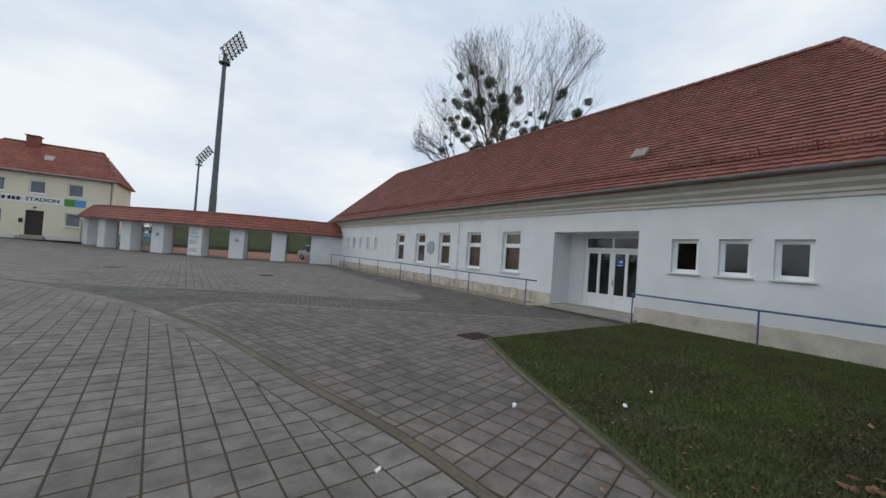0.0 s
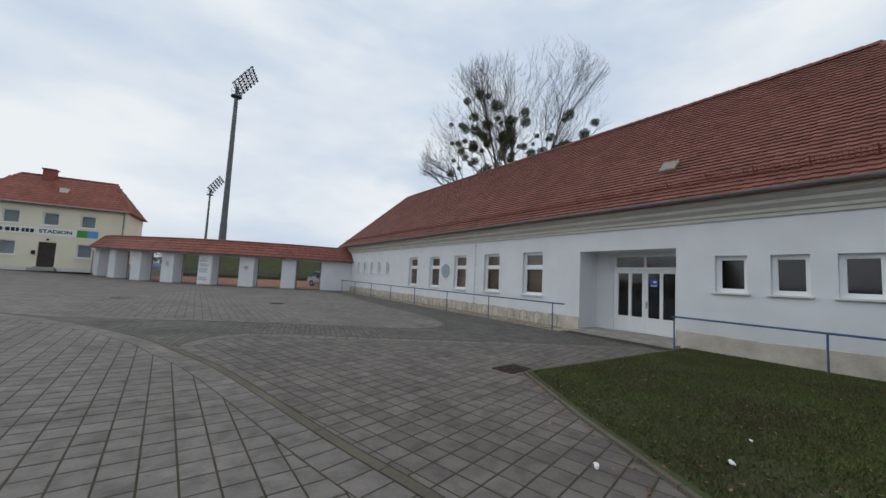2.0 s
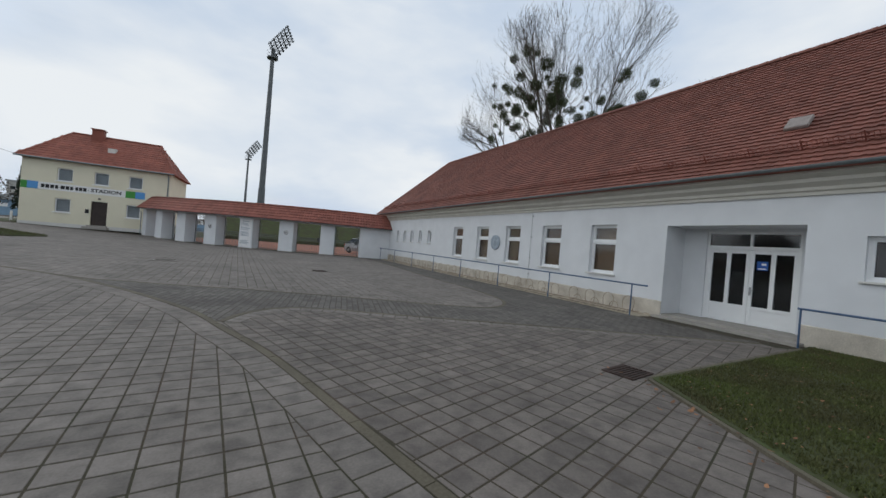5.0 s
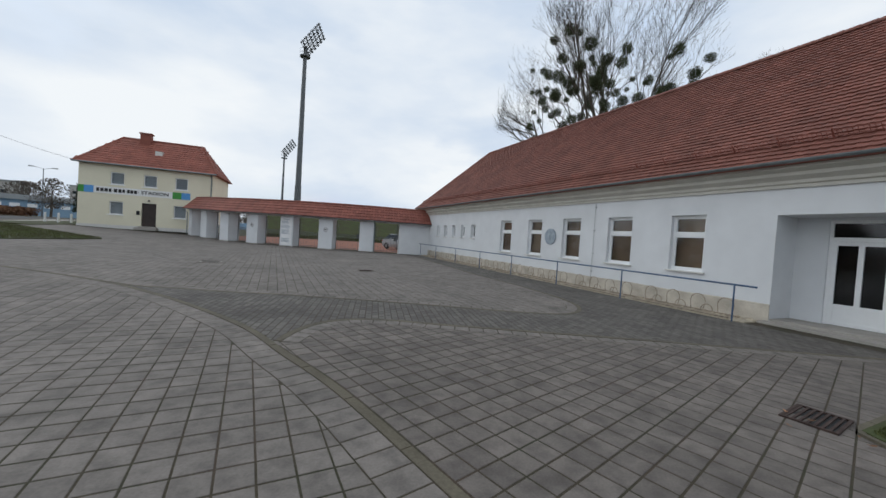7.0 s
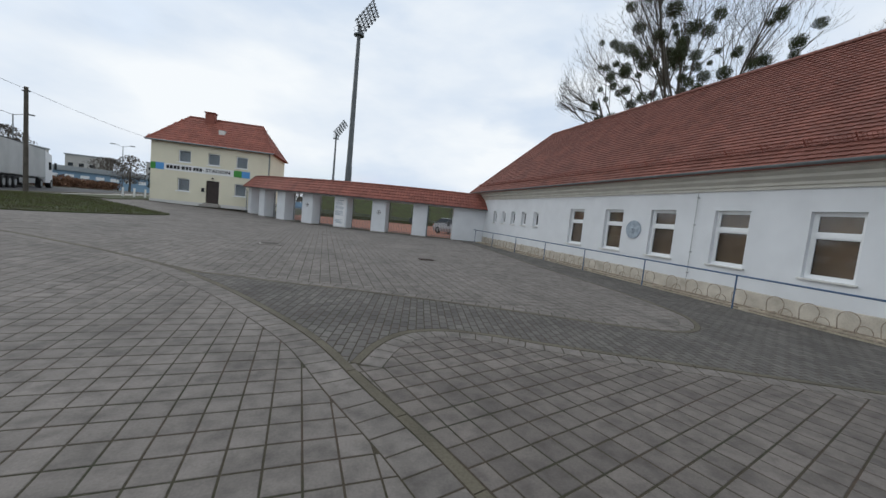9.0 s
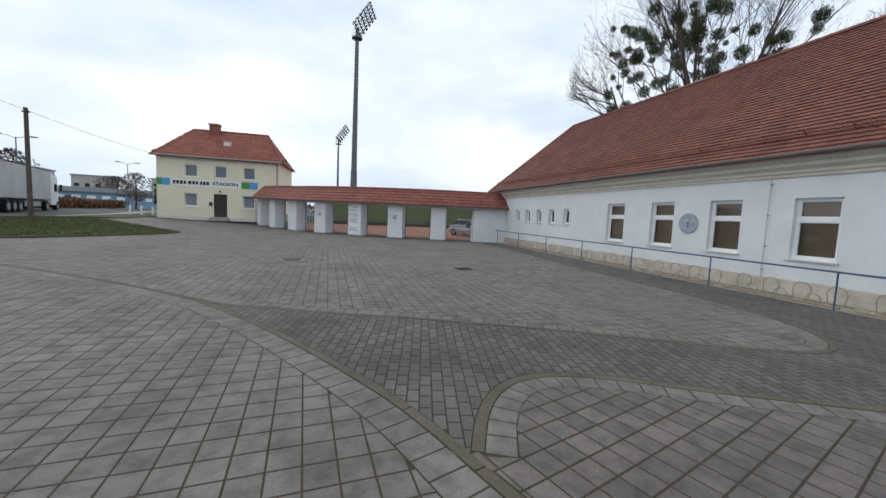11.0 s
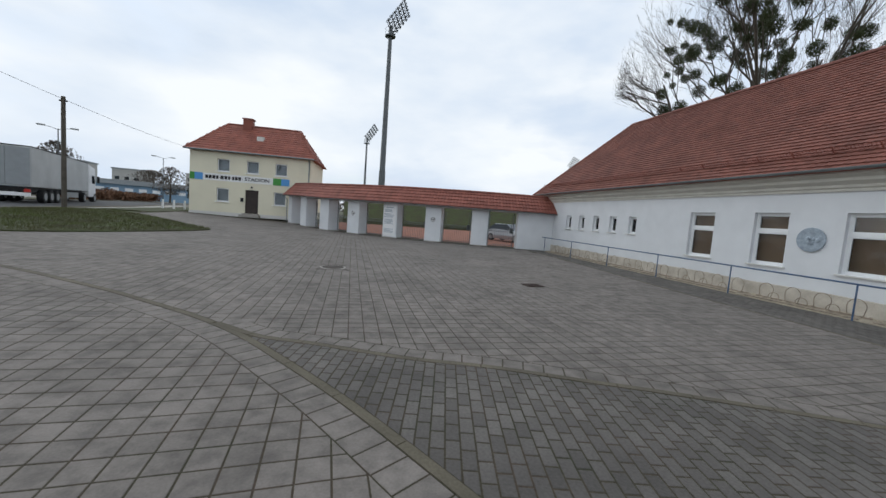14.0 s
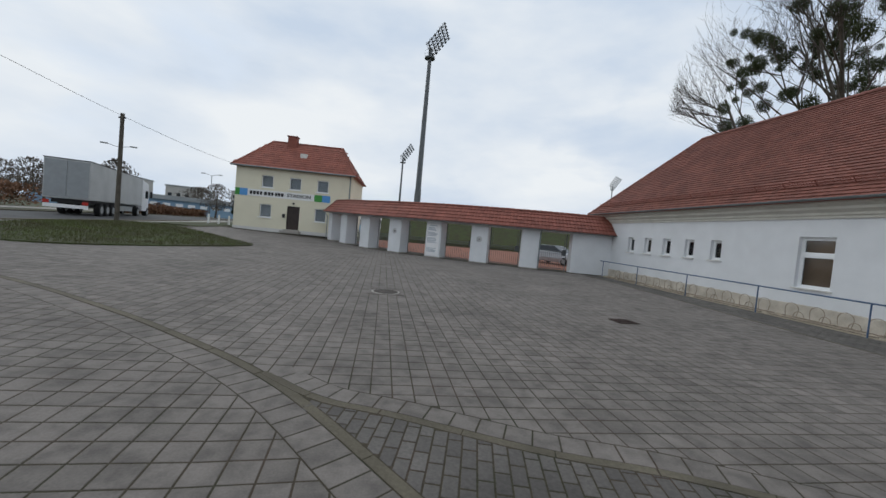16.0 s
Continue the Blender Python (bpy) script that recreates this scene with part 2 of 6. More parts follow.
def prism(bm, poly, z0, z1):
    n = len(poly)
    a = [bm.verts.new((x, y, z0)) for x, y in poly]
    b = [bm.verts.new((x, y, z1)) for x, y in poly]
    bm.faces.new(b)
    bm.faces.new(a[::-1])
    for i in range(n):
        bm.faces.new((a[i], a[(i + 1) % n], b[(i + 1) % n], b[i]))


def tube(bm, pts, radii, n=8, cap=True):
    pts = [Vector(p) for p in pts]
    if not hasattr(radii, "__len__"):
        radii = [radii] * len(pts)
    rings = []
    for i, p in enumerate(pts):
        d = (pts[min(i + 1, len(pts) - 1)] - pts[max(i - 1, 0)]).normalized()
        up = Vector((0, 0, 1)) if abs(d.z) < 0.95 else Vector((1, 0, 0))
        a = d.cross(up).normalized()
        b = d.cross(a)
        rings.append([bm.verts.new(p + radii[i] * (math.cos(t) * a + math.sin(t) * b)) for t in (2 * math.pi * k / n for k in range(n))])
    for r, s in zip(rings, rings[1:]):
        for k in range(n):
            bm.faces.new((r[k], r[(k + 1) % n], s[(k + 1) % n], s[k]))
    if cap and n > 2:
        bm.faces.new(rings[0][::-1])
        bm.faces.new(rings[-1])


def extrude_profile(bm, prof, path):
    """Sweep (out, z) profile points along a list of frames (origin xy, outward xy)."""
    rings = [[bm.verts.new((o[0] + d * n[0], o[1] + d * n[1], z)) for d, z in prof] for o, n in path]
    for r, s in zip(rings, rings[1:]):
        for k in range(len(prof)):
            j = (k + 1) % len(prof)
            bm.faces.new((r[k], r[j], s[j], s[k]))
    bm.faces.new(rings[0])
    bm.faces.new(rings[-1][::-1])


def mesh_of(name, bm, material, smooth=False):
    bmesh.ops.recalc_face_normals(bm, faces=list(bm.faces))
    me = bpy.data.meshes.new(name)
    bm.to_mesh(me)
    bm.free()
    me.materials.append(material)
    if smooth:
        for p in me.polygons:
            p.use_smooth = True
    return me


def part(name, bm, material, parent=None, label="", smooth=False):
    ob = new(name, mesh_of(name, bm, material, smooth))
    if parent is not None:
        ob.parent = parent
    if label:
        tagged(ob, label)
    return ob


def thing(name, label, category, at=(0, 0, 0), rz=0, group="", kind=""):
    ob = new(name)
    ob.matrix_world = pose(*at, 0, 0, rz)
    return tagged(ob, label, category, group, kind)


def B():
    return bmesh.new()


def boxes(*rows):
    bm = B()
    for r in rows:
        box(bm, *r)
    return bm


def text_mesh(name, body, size, material, parent, m, extrude=0.004, stretch=1.0):
    cu = bpy.data.curves.new(name, "FONT")
    cu.body, cu.size, cu.extrude, cu.align_x, cu.align_y = body, size, extrude, "CENTER", "CENTER"
    cu.offset = 0.03 * size
    tmp = bpy.data.objects.new(name, cu)
    scene.collection.objects.link(tmp)
    dg = bpy.context.evaluated_depsgraph_get()
    me = bpy.data.meshes.new_from_object(tmp.evaluated_get(dg))
    bpy.data.objects.remove(tmp)
    me.transform(m @ Matrix.Diagonal((stretch, 1, 1, 1)))
    me.materials.clear()
    me.materials.append(material)
    ob = new(name, me)
    ob.parent = parent
    return ob


# ---- ground ----
def rise(x, y):
    """The fall of the ground: it climbs gently towards the gate and the road."""
    return 0.007 * min(max(y, -20.0), 60.0) + 0.03 * min(max(-15.0 - x, 0.0), 15.0)


def split(bm):
    """Cut a large sheet where the slope of the ground changes."""
    for co, no in (((-15, 0, 0), (1, 0, 0)), ((-30, 0, 0), (1, 0, 0)), ((0, -20, 0), (0, 1, 0)), ((0, 60, 0), (0, 1, 0))):
        bmesh.ops.bisect_plane(bm, geom=list(bm.verts) + list(bm.edges) + list(bm.faces), plane_co=co, plane_no=no)
    return bm


def sheet(name, poly, z0, z1, material, label, category, kind="structure"):
    bm = B()
    prism(bm, poly, z0, z1)
    bmesh.ops.triangulate(bm, faces=list(bm.faces))
    split(bm)
    return tagged(part(name, bm, material), label, category, kind=kind)


sheet("ground", [(-2500, -2500), (2500, -2500), (2500, 2500), (-2500, 2500)], -0.6, -0.05, M["earth"], "rough winter grass and earth to the horizon", "ground")


def smooth_line(pts, n=6):
    """Catmull-Rom points through pts."""
    out = []
    p = [Vector(q) for q in pts]
    p = [2 * p[0] - p[1]] + p + [2 * p[-1] - p[-2]]
    for i in range(1, len(p) - 2):
        for k in range(n):
            t = k / n
            a, b, c, d = p[i - 1], p[i], p[i + 1], p[i + 2]
            out.append(0.5 * (2 * b + (c - a) * t + (2 * a - 5 * b + 4 * c - d) * t * t + (3 * b - a - 3 * c + d) * t ** 3))
    out.append(p[-2])
    return out


def band(bm, line, w0, w1, z0, z1, closed=False):
    """A raised strip from offset w0 to w1 (to the left of the line)."""
    L = [Vector(p) for p in line]
    nrm = []
    for i in range(len(L)):
        d = (L[min(i + 1, len(L) - 1)] - L[max(i - 1, 0)]).normalized()
        nrm.append(Vector((-d.y, d.x)))
    rows = []
    for p, n in zip(L, nrm):
        a, b = p + n * w0, p + n * w1
        rows.append([bm.verts.new((a.x, a.y, z0)), bm.verts.new((a.x, a.y, z1)), bm.verts.new((b.x, b.y, z1)), bm.verts.new((b.x, b.y, z0))])
    for r, s in zip(rows, rows[1:]):
        for k in range(3):
            bm.faces.new((r[k], r[k + 1], s[k + 1], s[k]))
    bm.faces.new(rows[0])
    bm.faces.new(rows[-1][::-1])


KERB = smooth_line([(-9.1, -18), (-9.25, -10.0), (-9.44, -6.4), (-9.94, -4.25), (-10.68, -1.2), (-11.25, 0.4), (-11.77, 1.8), (-12.7, 3.48), (-13.56, 4.8), (-14.88, 6.5), (-16.6, 7.9), (-18.0, 8.85), (-20.3, 10.2), (-24.3, 12.0), (-28, 13.3)])
SOUTH = smooth_line([(-11.40, 0.92), (-11.15, 1.4), (-10.85, 1.78), (-10.5, 2.02), (-10.1, 2.1), (-9.7, 2.04), (-9.1, 1.78), (-8.5, 1.42), (-7.1, 0.7), (-5.1, -0.3), (-3.0, -1.4), (-0.9, -2.5)])
PLAZA = smooth_line([(-15.05, 6.6), (-14.35, 5.98), (-13.6, 5.66), (-12.4, 5.08), (-11.45, 4.76), (-10.5, 4.32), (-9.45, 3.84), (-8.05, 3.14), (-6.6, 2.36), (-5.5, 1.9), (-4.85, 1.92), (-4.25, 2.3), (-3.75, 3.0), (-3.4, 4.2), (-3.15, 6.2), (-3.0, 10.0), (-2.5, 15.0), (-2.0, 20.8)])
PAVED = [(-8.7, -18.5), (-8.95, -9.0), (-6.3, -3.2), (-0.6, -3.05), (0.6, -3.0), (0.6, 23.4), (-2, 24.6), (-8.2, 27.3), (-13.4, 32), (-16.4, 37), (-17.5, 41), (-27, 42), (-29.5, 37), (-27.5, 30.5), (-21.95, 24.6), (-20.2, 22.4), (-21.4, 19), (-23.4, 15.9), (-26.5, 14.5), (-31, 12.6), (-31, -18.5)]
pavement = sheet("pavement", PAVED, -0.3, 0.0, M["joint"], "mossy joint bed under the concrete paving", "pavement")


# ---- clubhouse ----
YR, YL = -9.15, 24.7
WALL_T, CORN_Z, EAVE_Z = 0.36, 3.4, 3.92
RIDGE = (4.42, 8.8, -6.3, 21.85)
club = thing("clubhouse", "long white rendered clubhouse with a red tiled hip roof", "building")
MAIN_W = [12.18, 9.74, 7.33, 4.92, 2.47]
SMALL_R = [-4.12, -5.24, -6.34]
SMALL_L = [21.2, 19.88, 18.57, 17.2, 15.82]
DOOR = (-2.85, 0.27, 2.73)
openings = [(y - 0.52, y + 0.52, 1.1, 2.79) for y in MAIN_W] + [(y - 0.34, y + 0.34, 1.55, 2.48) for y in SMALL_R] + [(y - 0.26, y + 0.26, 1.75, 2.57) for y in SMALL_L] + [(DOOR[0], DOOR[1], -0.1, DOOR[2])]
openings.sort()
front = bm = B()
cuts = sorted({-0.1, 0.0, CORN_Z, 1.1, 1.55, 1.75, 2.48, 2.57, 2.79, DOOR[2]})
ys = [YR] + [v for o in openings for v in o[:2]] + [YL]
grid = {}


def gv(x, yy, z):
    key = (x, round(yy, 4), z)
    if key not in grid:
        grid[key] = front.verts.new(key)
    return grid[key]


def wall_cell(i, j):
    """Whether the wall is solid in this cell of its grid of openings."""
    if not (0 <= i < len(ys) - 1 and 0 <= j < len(cuts) - 1):
        return False
    ym, zm = (ys[i] + ys[i + 1]) / 2, (cuts[j] + cuts[j + 1]) / 2
    return not any(a < ym < b and z0 < zm < z1 for a, b, z0, z1 in openings)


for i in range(len(ys) - 1):
    for j in range(len(cuts) - 1):
        if not wall_cell(i, j):
            continue
        y0_, y1_, z0_, z1_ = ys[i], ys[i + 1], cuts[j], cuts[j + 1]
        for x in (0.0, WALL_T):
            front.faces.new([gv(x, y0_, z0_), gv(x, y1_, z0_), gv(x, y1_, z1_), gv(x, y0_, z1_)])
        for (di, dj), (p, q) in (((-1, 0), ((y0_, z0_), (y0_, z1_))), ((1, 0), ((y1_, z0_), (y1_, z1_))), ((0, -1), ((y0_, z0_), (y1_, z0_))), ((0, 1), ((y0_, z1_), (y1_, z1_)))):
            if not wall_cell(i + di, j + dj):
                front.faces.new([gv(0.0, *p), gv(0.0, *q), gv(WALL_T, *q), gv(WALL_T, *p)])
part("front_wall", front, M["render"], club)
part("end_wall", boxes((WALL_T, YR, -0.1, 8.48, YR + WALL_T, 3.9)), M["render"], club)
part("end_wall", boxes((WALL_T, YL - WALL_T, -0.1, 8.48, YL, 3.9)), M["render"], club)
part("back_wall", boxes((8.48, YR, -0.1, 8.84, YL, 3.9)), M["render"], club)
part("upper_wall", boxes((0, YR, CORN_Z, WALL_T, YL, 3.9)), M["render"], club)
part("interior_floor", boxes((0.0, YR, -0.1, 8.48, YL, 0.02)), M["concrete"], club)
# added boards, painted near black to stand for the shade indoors
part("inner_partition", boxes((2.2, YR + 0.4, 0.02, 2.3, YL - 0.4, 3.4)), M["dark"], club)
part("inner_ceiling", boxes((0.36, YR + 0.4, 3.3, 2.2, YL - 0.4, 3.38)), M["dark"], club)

# plinth, a little proud of the wall
for a, b in ((YR - 0.03, DOOR[0]), (DOOR[1], YL)):
    bm = B()
    n = int((b - a) / 0.5) + 1
    rings = []
    for i in range(n + 1):
        yy = a + (b - a) * i / n
        top = 0.46 + 0.012 * math.sin(yy * 1.7) + 0.006 * yy * (1 if yy > 0 else 0)
        rings.append([bm.verts.new(p) for p in ((-0.03, yy, -0.1), (-0.03, yy, top - 0.02), (-0.003, yy, top), (-0.003, yy, -0.1))])
    for r, s in zip(rings, rings[1:]):
        for k in range(4):
            bm.faces.new((r[k], r[(k + 1) % 4], s[(k + 1) % 4], s[k]))
    bm.faces.new(rings[0])
    bm.faces.new(rings[-1][::-1])
    part("plinth", bm, M["plinth"], club, "weathered beige plinth render")

# moulded cornice under the eaves
prof = [(0.0, 3.38), (0.05, 3.38), (0.05, 3.46), (0.09, 3.49), (0.09, 3.56), (0.13, 3.60), (0.2, 3.66), (0.2, 3.74), (0.26, 3.78), (0.34, 3.82), (0.34, 3.90), (0.0, 3.90)]
bm = B()
path = [((0, YL), (-1, 0)), ((0, YR), (-1, -1)), ((8.84, YR), (0, -1))]
extrude_profile(bm, prof, path)
part("cornice", bm, M["cornice"], club, "moulded grey-beige cornice")


def gutter(parent, pts, r=0.075):
    bm = B()
    rings = []
    for p, n in pts:
        ring = []
        for k in range(9):
            t = math.pi * k / 8
            d = -math.cos(t) * r
            ring.append(bm.verts.new((p[0] + n[0] * d, p[1] + n[1] * d, p[2] - math.sin(t) * r)))
        for k in range(8, -1, -1):
            t = math.pi * k / 8
            d = -math.cos(t) * (r - 0.008)
            ring.append(bm.verts.new((p[0] + n[0] * d, p[1] + n[1] * d, p[2] - math.sin(t) * (r - 0.008) + 0.002)))
        rings.append(ring)
    for a, b in zip(rings, rings[1:]):
        for k in range(18):
            bm.faces.new((a[k], a[(k + 1) % 18], b[(k + 1) % 18], b[k]))
    return part("gutter", bm, M["zinc"], parent, "dark zinc half-round gutter")


gutter(club, [((-0.5, YL + 0.4, 3.97), (-1, 0)), ((-0.5, YR - 0.5, 3.97), (-1, -1)), ((8.84, YR - 0.5, 3.97), (0, -1))])

# downpipes
bm = B()
yd = -8.08
tube(bm, [(-0.5, yd, 3.9), (-0.5, yd, 3.78), (-0.3, yd, 3.5), (-0.1, yd, 3.3), (-0.1, yd, 0.05)], 0.05, 10)
for z in (3.0, 1.9, 0.75, 0.4):
    tube(bm, [(-0.1, yd, z - 0.03), (-0.1, yd, z + 0.03)], 0.06, 10)
part("downpipe", bm, M["zinc"], club, "grey zinc downpipe")
bm = B()
box(bm, -0.57, yd - 0.08, 3.84, -0.43, yd + 0.08, 3.97)
part("rainwater_head", bevel(bm, 0.02), M["zinc"], club)
for yy, z0 in ((-8.78, 0.1), (6.05, 0.45)):
    bm = B()
    tube(bm, [(-0.05, yy, 3.34), (-0.05, yy, z0)], 0.008, 6)
    for z in (3.2, 2.3, 1.4, 0.7):
        box(bm, -0.065, yy - 0.02, z - 0.02, 0.0, yy + 0.02, z + 0.02)
    part("lightning_rod_cable", bm, M["signback"], club)


# roof: boards, tiles, ridge caps
def tile_mesh(w, h, name, material):
    """One pantile: a rolled profile, its lower edge lifted; x along the eave, y up the slope."""
    bm = B()
    xs = [0, 0.16, 0.34, 0.55, 0.78, 1.0]
    zs = [0.018, 0.026, 0.020, 0.012, 0.011, 0.018]
    lo = [bm.verts.new(((u - 0.5) * w, -0.5 * h, z + 0.030)) for u, z in zip(xs, zs)]
    hi = [bm.verts.new(((u - 0.5) * w, 0.56 * h, z - 0.010)) for u, z in zip(xs, zs)]
    un = [bm.verts.new(((u - 0.5) * w, -0.5 * h, z - 0.008)) for u, z in zip(xs, zs)]
    for k in range(5):
        bm.faces.new((lo[k], lo[k + 1], hi[k + 1], hi[k]))
        bm.faces.new((un[k], un[k + 1], lo[k + 1], lo[k]))
    me = bpy.data.meshes.new(name)
    bm.to_mesh(me)
    bm.free()
    me.materials.append(material)
    return me


def tiled(parent, origin, u, v, length, rise, inside, material, w=0.2, h=0.26, name="roof_tiles", pieces=None, piece_mat=None):
    """Tiles on a roof plane: u along the eave, v up the slope; joined, but for those that pieces() picks."""
    u, v = Vector(u).normalized(), Vector(v).normalized()
    n = u.cross(v)
    one = tile_mesh(w, h, "roof_tile", material)
    co = np.array([p.co[:] for p in one.vertices])
    fc = [list(p.vertices) for p in one.polygons]
    verts, faces, k = [], [], 0
    rng = random.Random(5)
    piece = tile_mesh(w, h, "roof_tile", piece_mat) if pieces else None
    R3 = np.array([u[:], v[:], n[:]])
    for j in range(int(rise / h)):
        for i in range(int(length / w) + 1):
            a, b = (i + 0.5) * w, (j + 0.5) * h
            if not inside(a, b):
                continue
            c = np.array(origin) + a * np.array(u) + b * np.array(v) + rng.uniform(-0.004, 0.004) * np.array(n)
            if pieces and pieces(a, b):
                ob = new("roof_tile", piece)
                ob.parent = parent
                ob.matrix_basis = Matrix.Translation(c) @ Matrix((u, v, n)).transposed().to_4x4()
                continue
            verts.append(co @ R3 + c)
            faces += [[q + k for q in f] for f in fc]
            k += len(co)
    me = bpy.data.meshes.new(name)
    me.from_pydata(np.concatenate(verts), [], faces)
    me.materials.append(material)
    ob = new(name, me)
    ob.parent = parent
    return tagged(ob, kind="stuff")


def ridge_caps(parent, a, b, r, material, name="ridge_tiles", step=0.36):
    a, b = Vector(a), Vector(b)
    d = (b - a)
    n = max(1, int(d.length / step))
    bm = B()
    dn = d.normalized()
    side = dn.cross(Vector((0, 0, 1))).normalized()
    up = side.cross(dn)
    for i in range(n):
        p0, p1 = a + d * i / n, a + d * ((i + 1.12) / n)
        rows = []
        for p, rr in ((p0, r * 1.08), (p1, r * 0.94)):
            rows.append([bm.verts.new(p + side * rr * math.cos(t) + up * (rr * math.sin(t) - 0.03)) for t in (math.pi * k / 6 for k in range(7))])
        for k in range(6):
            bm.faces.new((rows[0][k], rows[0][k + 1], rows[1][k + 1], rows[1][k]))
        bm.faces.new(rows[0])
    return tagged(part(name, bm, material, parent), kind="stuff")


rx, rz_, ya, yb = RIDGE
ex0, ex1, ey0, ey1 = -0.52, 2 * rx + 0.52, YR - 0.5, YL + 0.4
E0, E1, E2, E3 = (ex0, ey0, EAVE_Z), (ex0, ey1, EAVE_Z), (ex1, ey1, EAVE_Z), (ex1, ey0, EAVE_Z)
RA, RB = (rx, ya, rz_), (rx, yb, rz_)
bm = B()
for poly in ((E1, E0, RA, RB), (E0, E3, RA), (E3, E2, RB, RA), (E2, E1, RB), (E0, E1, E2, E3)):
    quad(bm, poly)
bmesh.ops.translate(bm, verts=list(bm.verts), vec=(0, 0, -0.03))
part("roof_deck", bm, M["tile_far"], club)
slope = Vector((rx - ex0, 0, rz_ - EAVE_Z))
SL = slope.length
LEN = ey1 - ey0


def in_front(a, b):
    y = ey1 - a
    f = b / SL
    return ey0 + (ya - ey0) * f - 0.05 < y < ey1 - (ey1 - yb) * f + 0.05


tiled(club, E1, (0, -1, 0), slope, LEN, SL + 0.2, in_front, M["tile"], h=0.185, pieces=lambda a, b: 24.6 < a < 28.4 and b < 2.8, piece_mat=M["tile_part"])
hip = Vector((0, ya - ey0, rz_ - EAVE_Z))
HW = ex1 - ex0
tiled(club, E0, (1, 0, 0), hip, HW, hip.length + 0.2, lambda a, b: abs(a - HW / 2) < HW / 2 * (1 - b / hip.length) + 0.05, M["tile"], h=0.185, name="hip_tiles")
ridge_caps(club, RA, RB, 0.13, M["tile"])
ridge_caps(club, E0, RA, 0.12, M["tile"], "hip_ridge_tiles")
ridge_caps(club, E1, RB, 0.12, M["tile"], "hip_ridge_tiles")


def on_roof(y, d, lift=0.0):
    p = Vector((ex0, y, EAVE_Z)) + slope.normalized() * d
    return p + Vector((-slope.z, 0, slope.x)).normalized() * lift


# roof vent box
vent = B()
box(vent, -0.24, -0.24, 0.0, 0.24, 0.24, 0.10)
ax = slope.normalized()
VM = Matrix((ax, Vector((0, 1, 0)), ax.cross(Vector((0, 1, 0))))).transposed().to_4x4()
bmesh.ops.transform(vent, matrix=Matrix.Translation(on_roof(-2.27, 2.0, 0.03)) @ VM, verts=list(vent.verts))
part("roof_hatch", bevel(vent, 0.02), M["hatch"], club, "grey-brown roof exit hatch")

# snow guard lattice
bm = B()
for lift in (0.06, 0.14, 0.22):
    tube(bm, [on_roof(ey0 + 0.9, 0.75, lift), on_roof(ey1 - 0.6, 0.75, lift)], 0.009, 5)
part("snow_guard_rail", bm, M["tile_gate"], club)
bm = B()
yy = ey0 + 0.95
while yy < ey1 - 0.6:
    tube(bm, [on_roof(yy, 0.75, 0.05), on_roof(yy, 0.75, 0.23)], 0.006, 4, cap=False)
    yy += 0.085
tagged(part("snow_guard_bars", bm, M["tile_gate"], club), kind="stuff")
bm = B()
yy = ey0 + 1.0
while yy < ey1 - 0.6:
    box(bm, -0.012, -0.012, 0, 0.012, 0.012, 0.26, Matrix.Translation(on_roof(yy, 0.75, 0.02)) @ VM)
    tube(bm, [on_roof(yy, 0.75, 0.24), on_roof(yy, 1.0, 0.03)], 0.008, 4)
    yy += 1.0
tagged(part("snow_guard_bracket", bm, M["tile_gate"], club), kind="stuff")


# windows
def window(parent, y, w, z0, z1, transom=None, name="window", back=None, sill=True):
    e = new(name)
    e.parent = parent
    d0, d1, f = 0.13, 0.2, 0.075
    rows = [(d0, y - w / 2, z0, d1, y - w / 2 + f, z1), (d0, y + w / 2 - f, z0, d1, y + w / 2, z1), (d0, y - w / 2 + f, z0, d1, y + w / 2 - f, z0 + f), (d0, y - w / 2 + f, z1 - f, d1, y + w / 2 - f, z1)]
    if transom:
        rows.append((d0 - 0.005, y - w / 2 + f, transom - 0.06, d1, y + w / 2 - f, transom + 0.06))
    part("frame", boxes(*rows), M["upvc"], e)
    spans = [(z0 + f, (transom - 0.06) if transom else z1 - f)]
    if transom:
        spans.append((transom + 0.06, z1 - f))
    for a, b in spans:
        g = 0.03
        part("sash", boxes((d0 + 0.012, y - w / 2 + f, a, d1 - 0.01, y - w / 2 + f + g, b), (d0 + 0.012, y + w / 2 - f - g, a, d1 - 0.01, y + w / 2 - f, b), (d0 + 0.012, y - w / 2 + f + g, a, d1 - 0.01, y + w / 2 - f - g, a + g), (d0 + 0.012, y - w / 2 + f + g, b - g, d1 - 0.01, y + w / 2 - f - g, b)), M["upvc"], e)
        p = part("pane", boxes((d0 + 0.035, y - w / 2 + f + g, a + g, d0 + 0.043, y + w / 2 - f - g, b - g)), M["glass"], e)
        p.visible_shadow = False
    # a brown blind, or a near-black sheet painted as indoor shade
    if back:
        part("blind", boxes((d1 + 0.03, y - w / 2 + 0.02, z0 + 0.02, d1 + 0.04, y + w / 2 - 0.02, z1 - 0.03)), back, e, "drawn brown blind behind the pane" if back is M["blind"] else "")
    if sill:
        part("sill", bevel(boxes((-0.07, y - w / 2 - 0.06, z0 - 0.05, d0, y + w / 2 + 0.06, z0 - 0.002)), 0.006), M["sill"], e)
    return e


for y in MAIN_W:
    window(club, y, 1.04, 1.1, 2.79, 2.2, back=M["blind"])
for y in SMALL_R:
    window(club, y, 0.68, 1.55, 2.48, back=None)
# no blinds here: a near-black sheet paints the unlit room behind
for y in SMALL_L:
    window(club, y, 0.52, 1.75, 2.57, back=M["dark"])

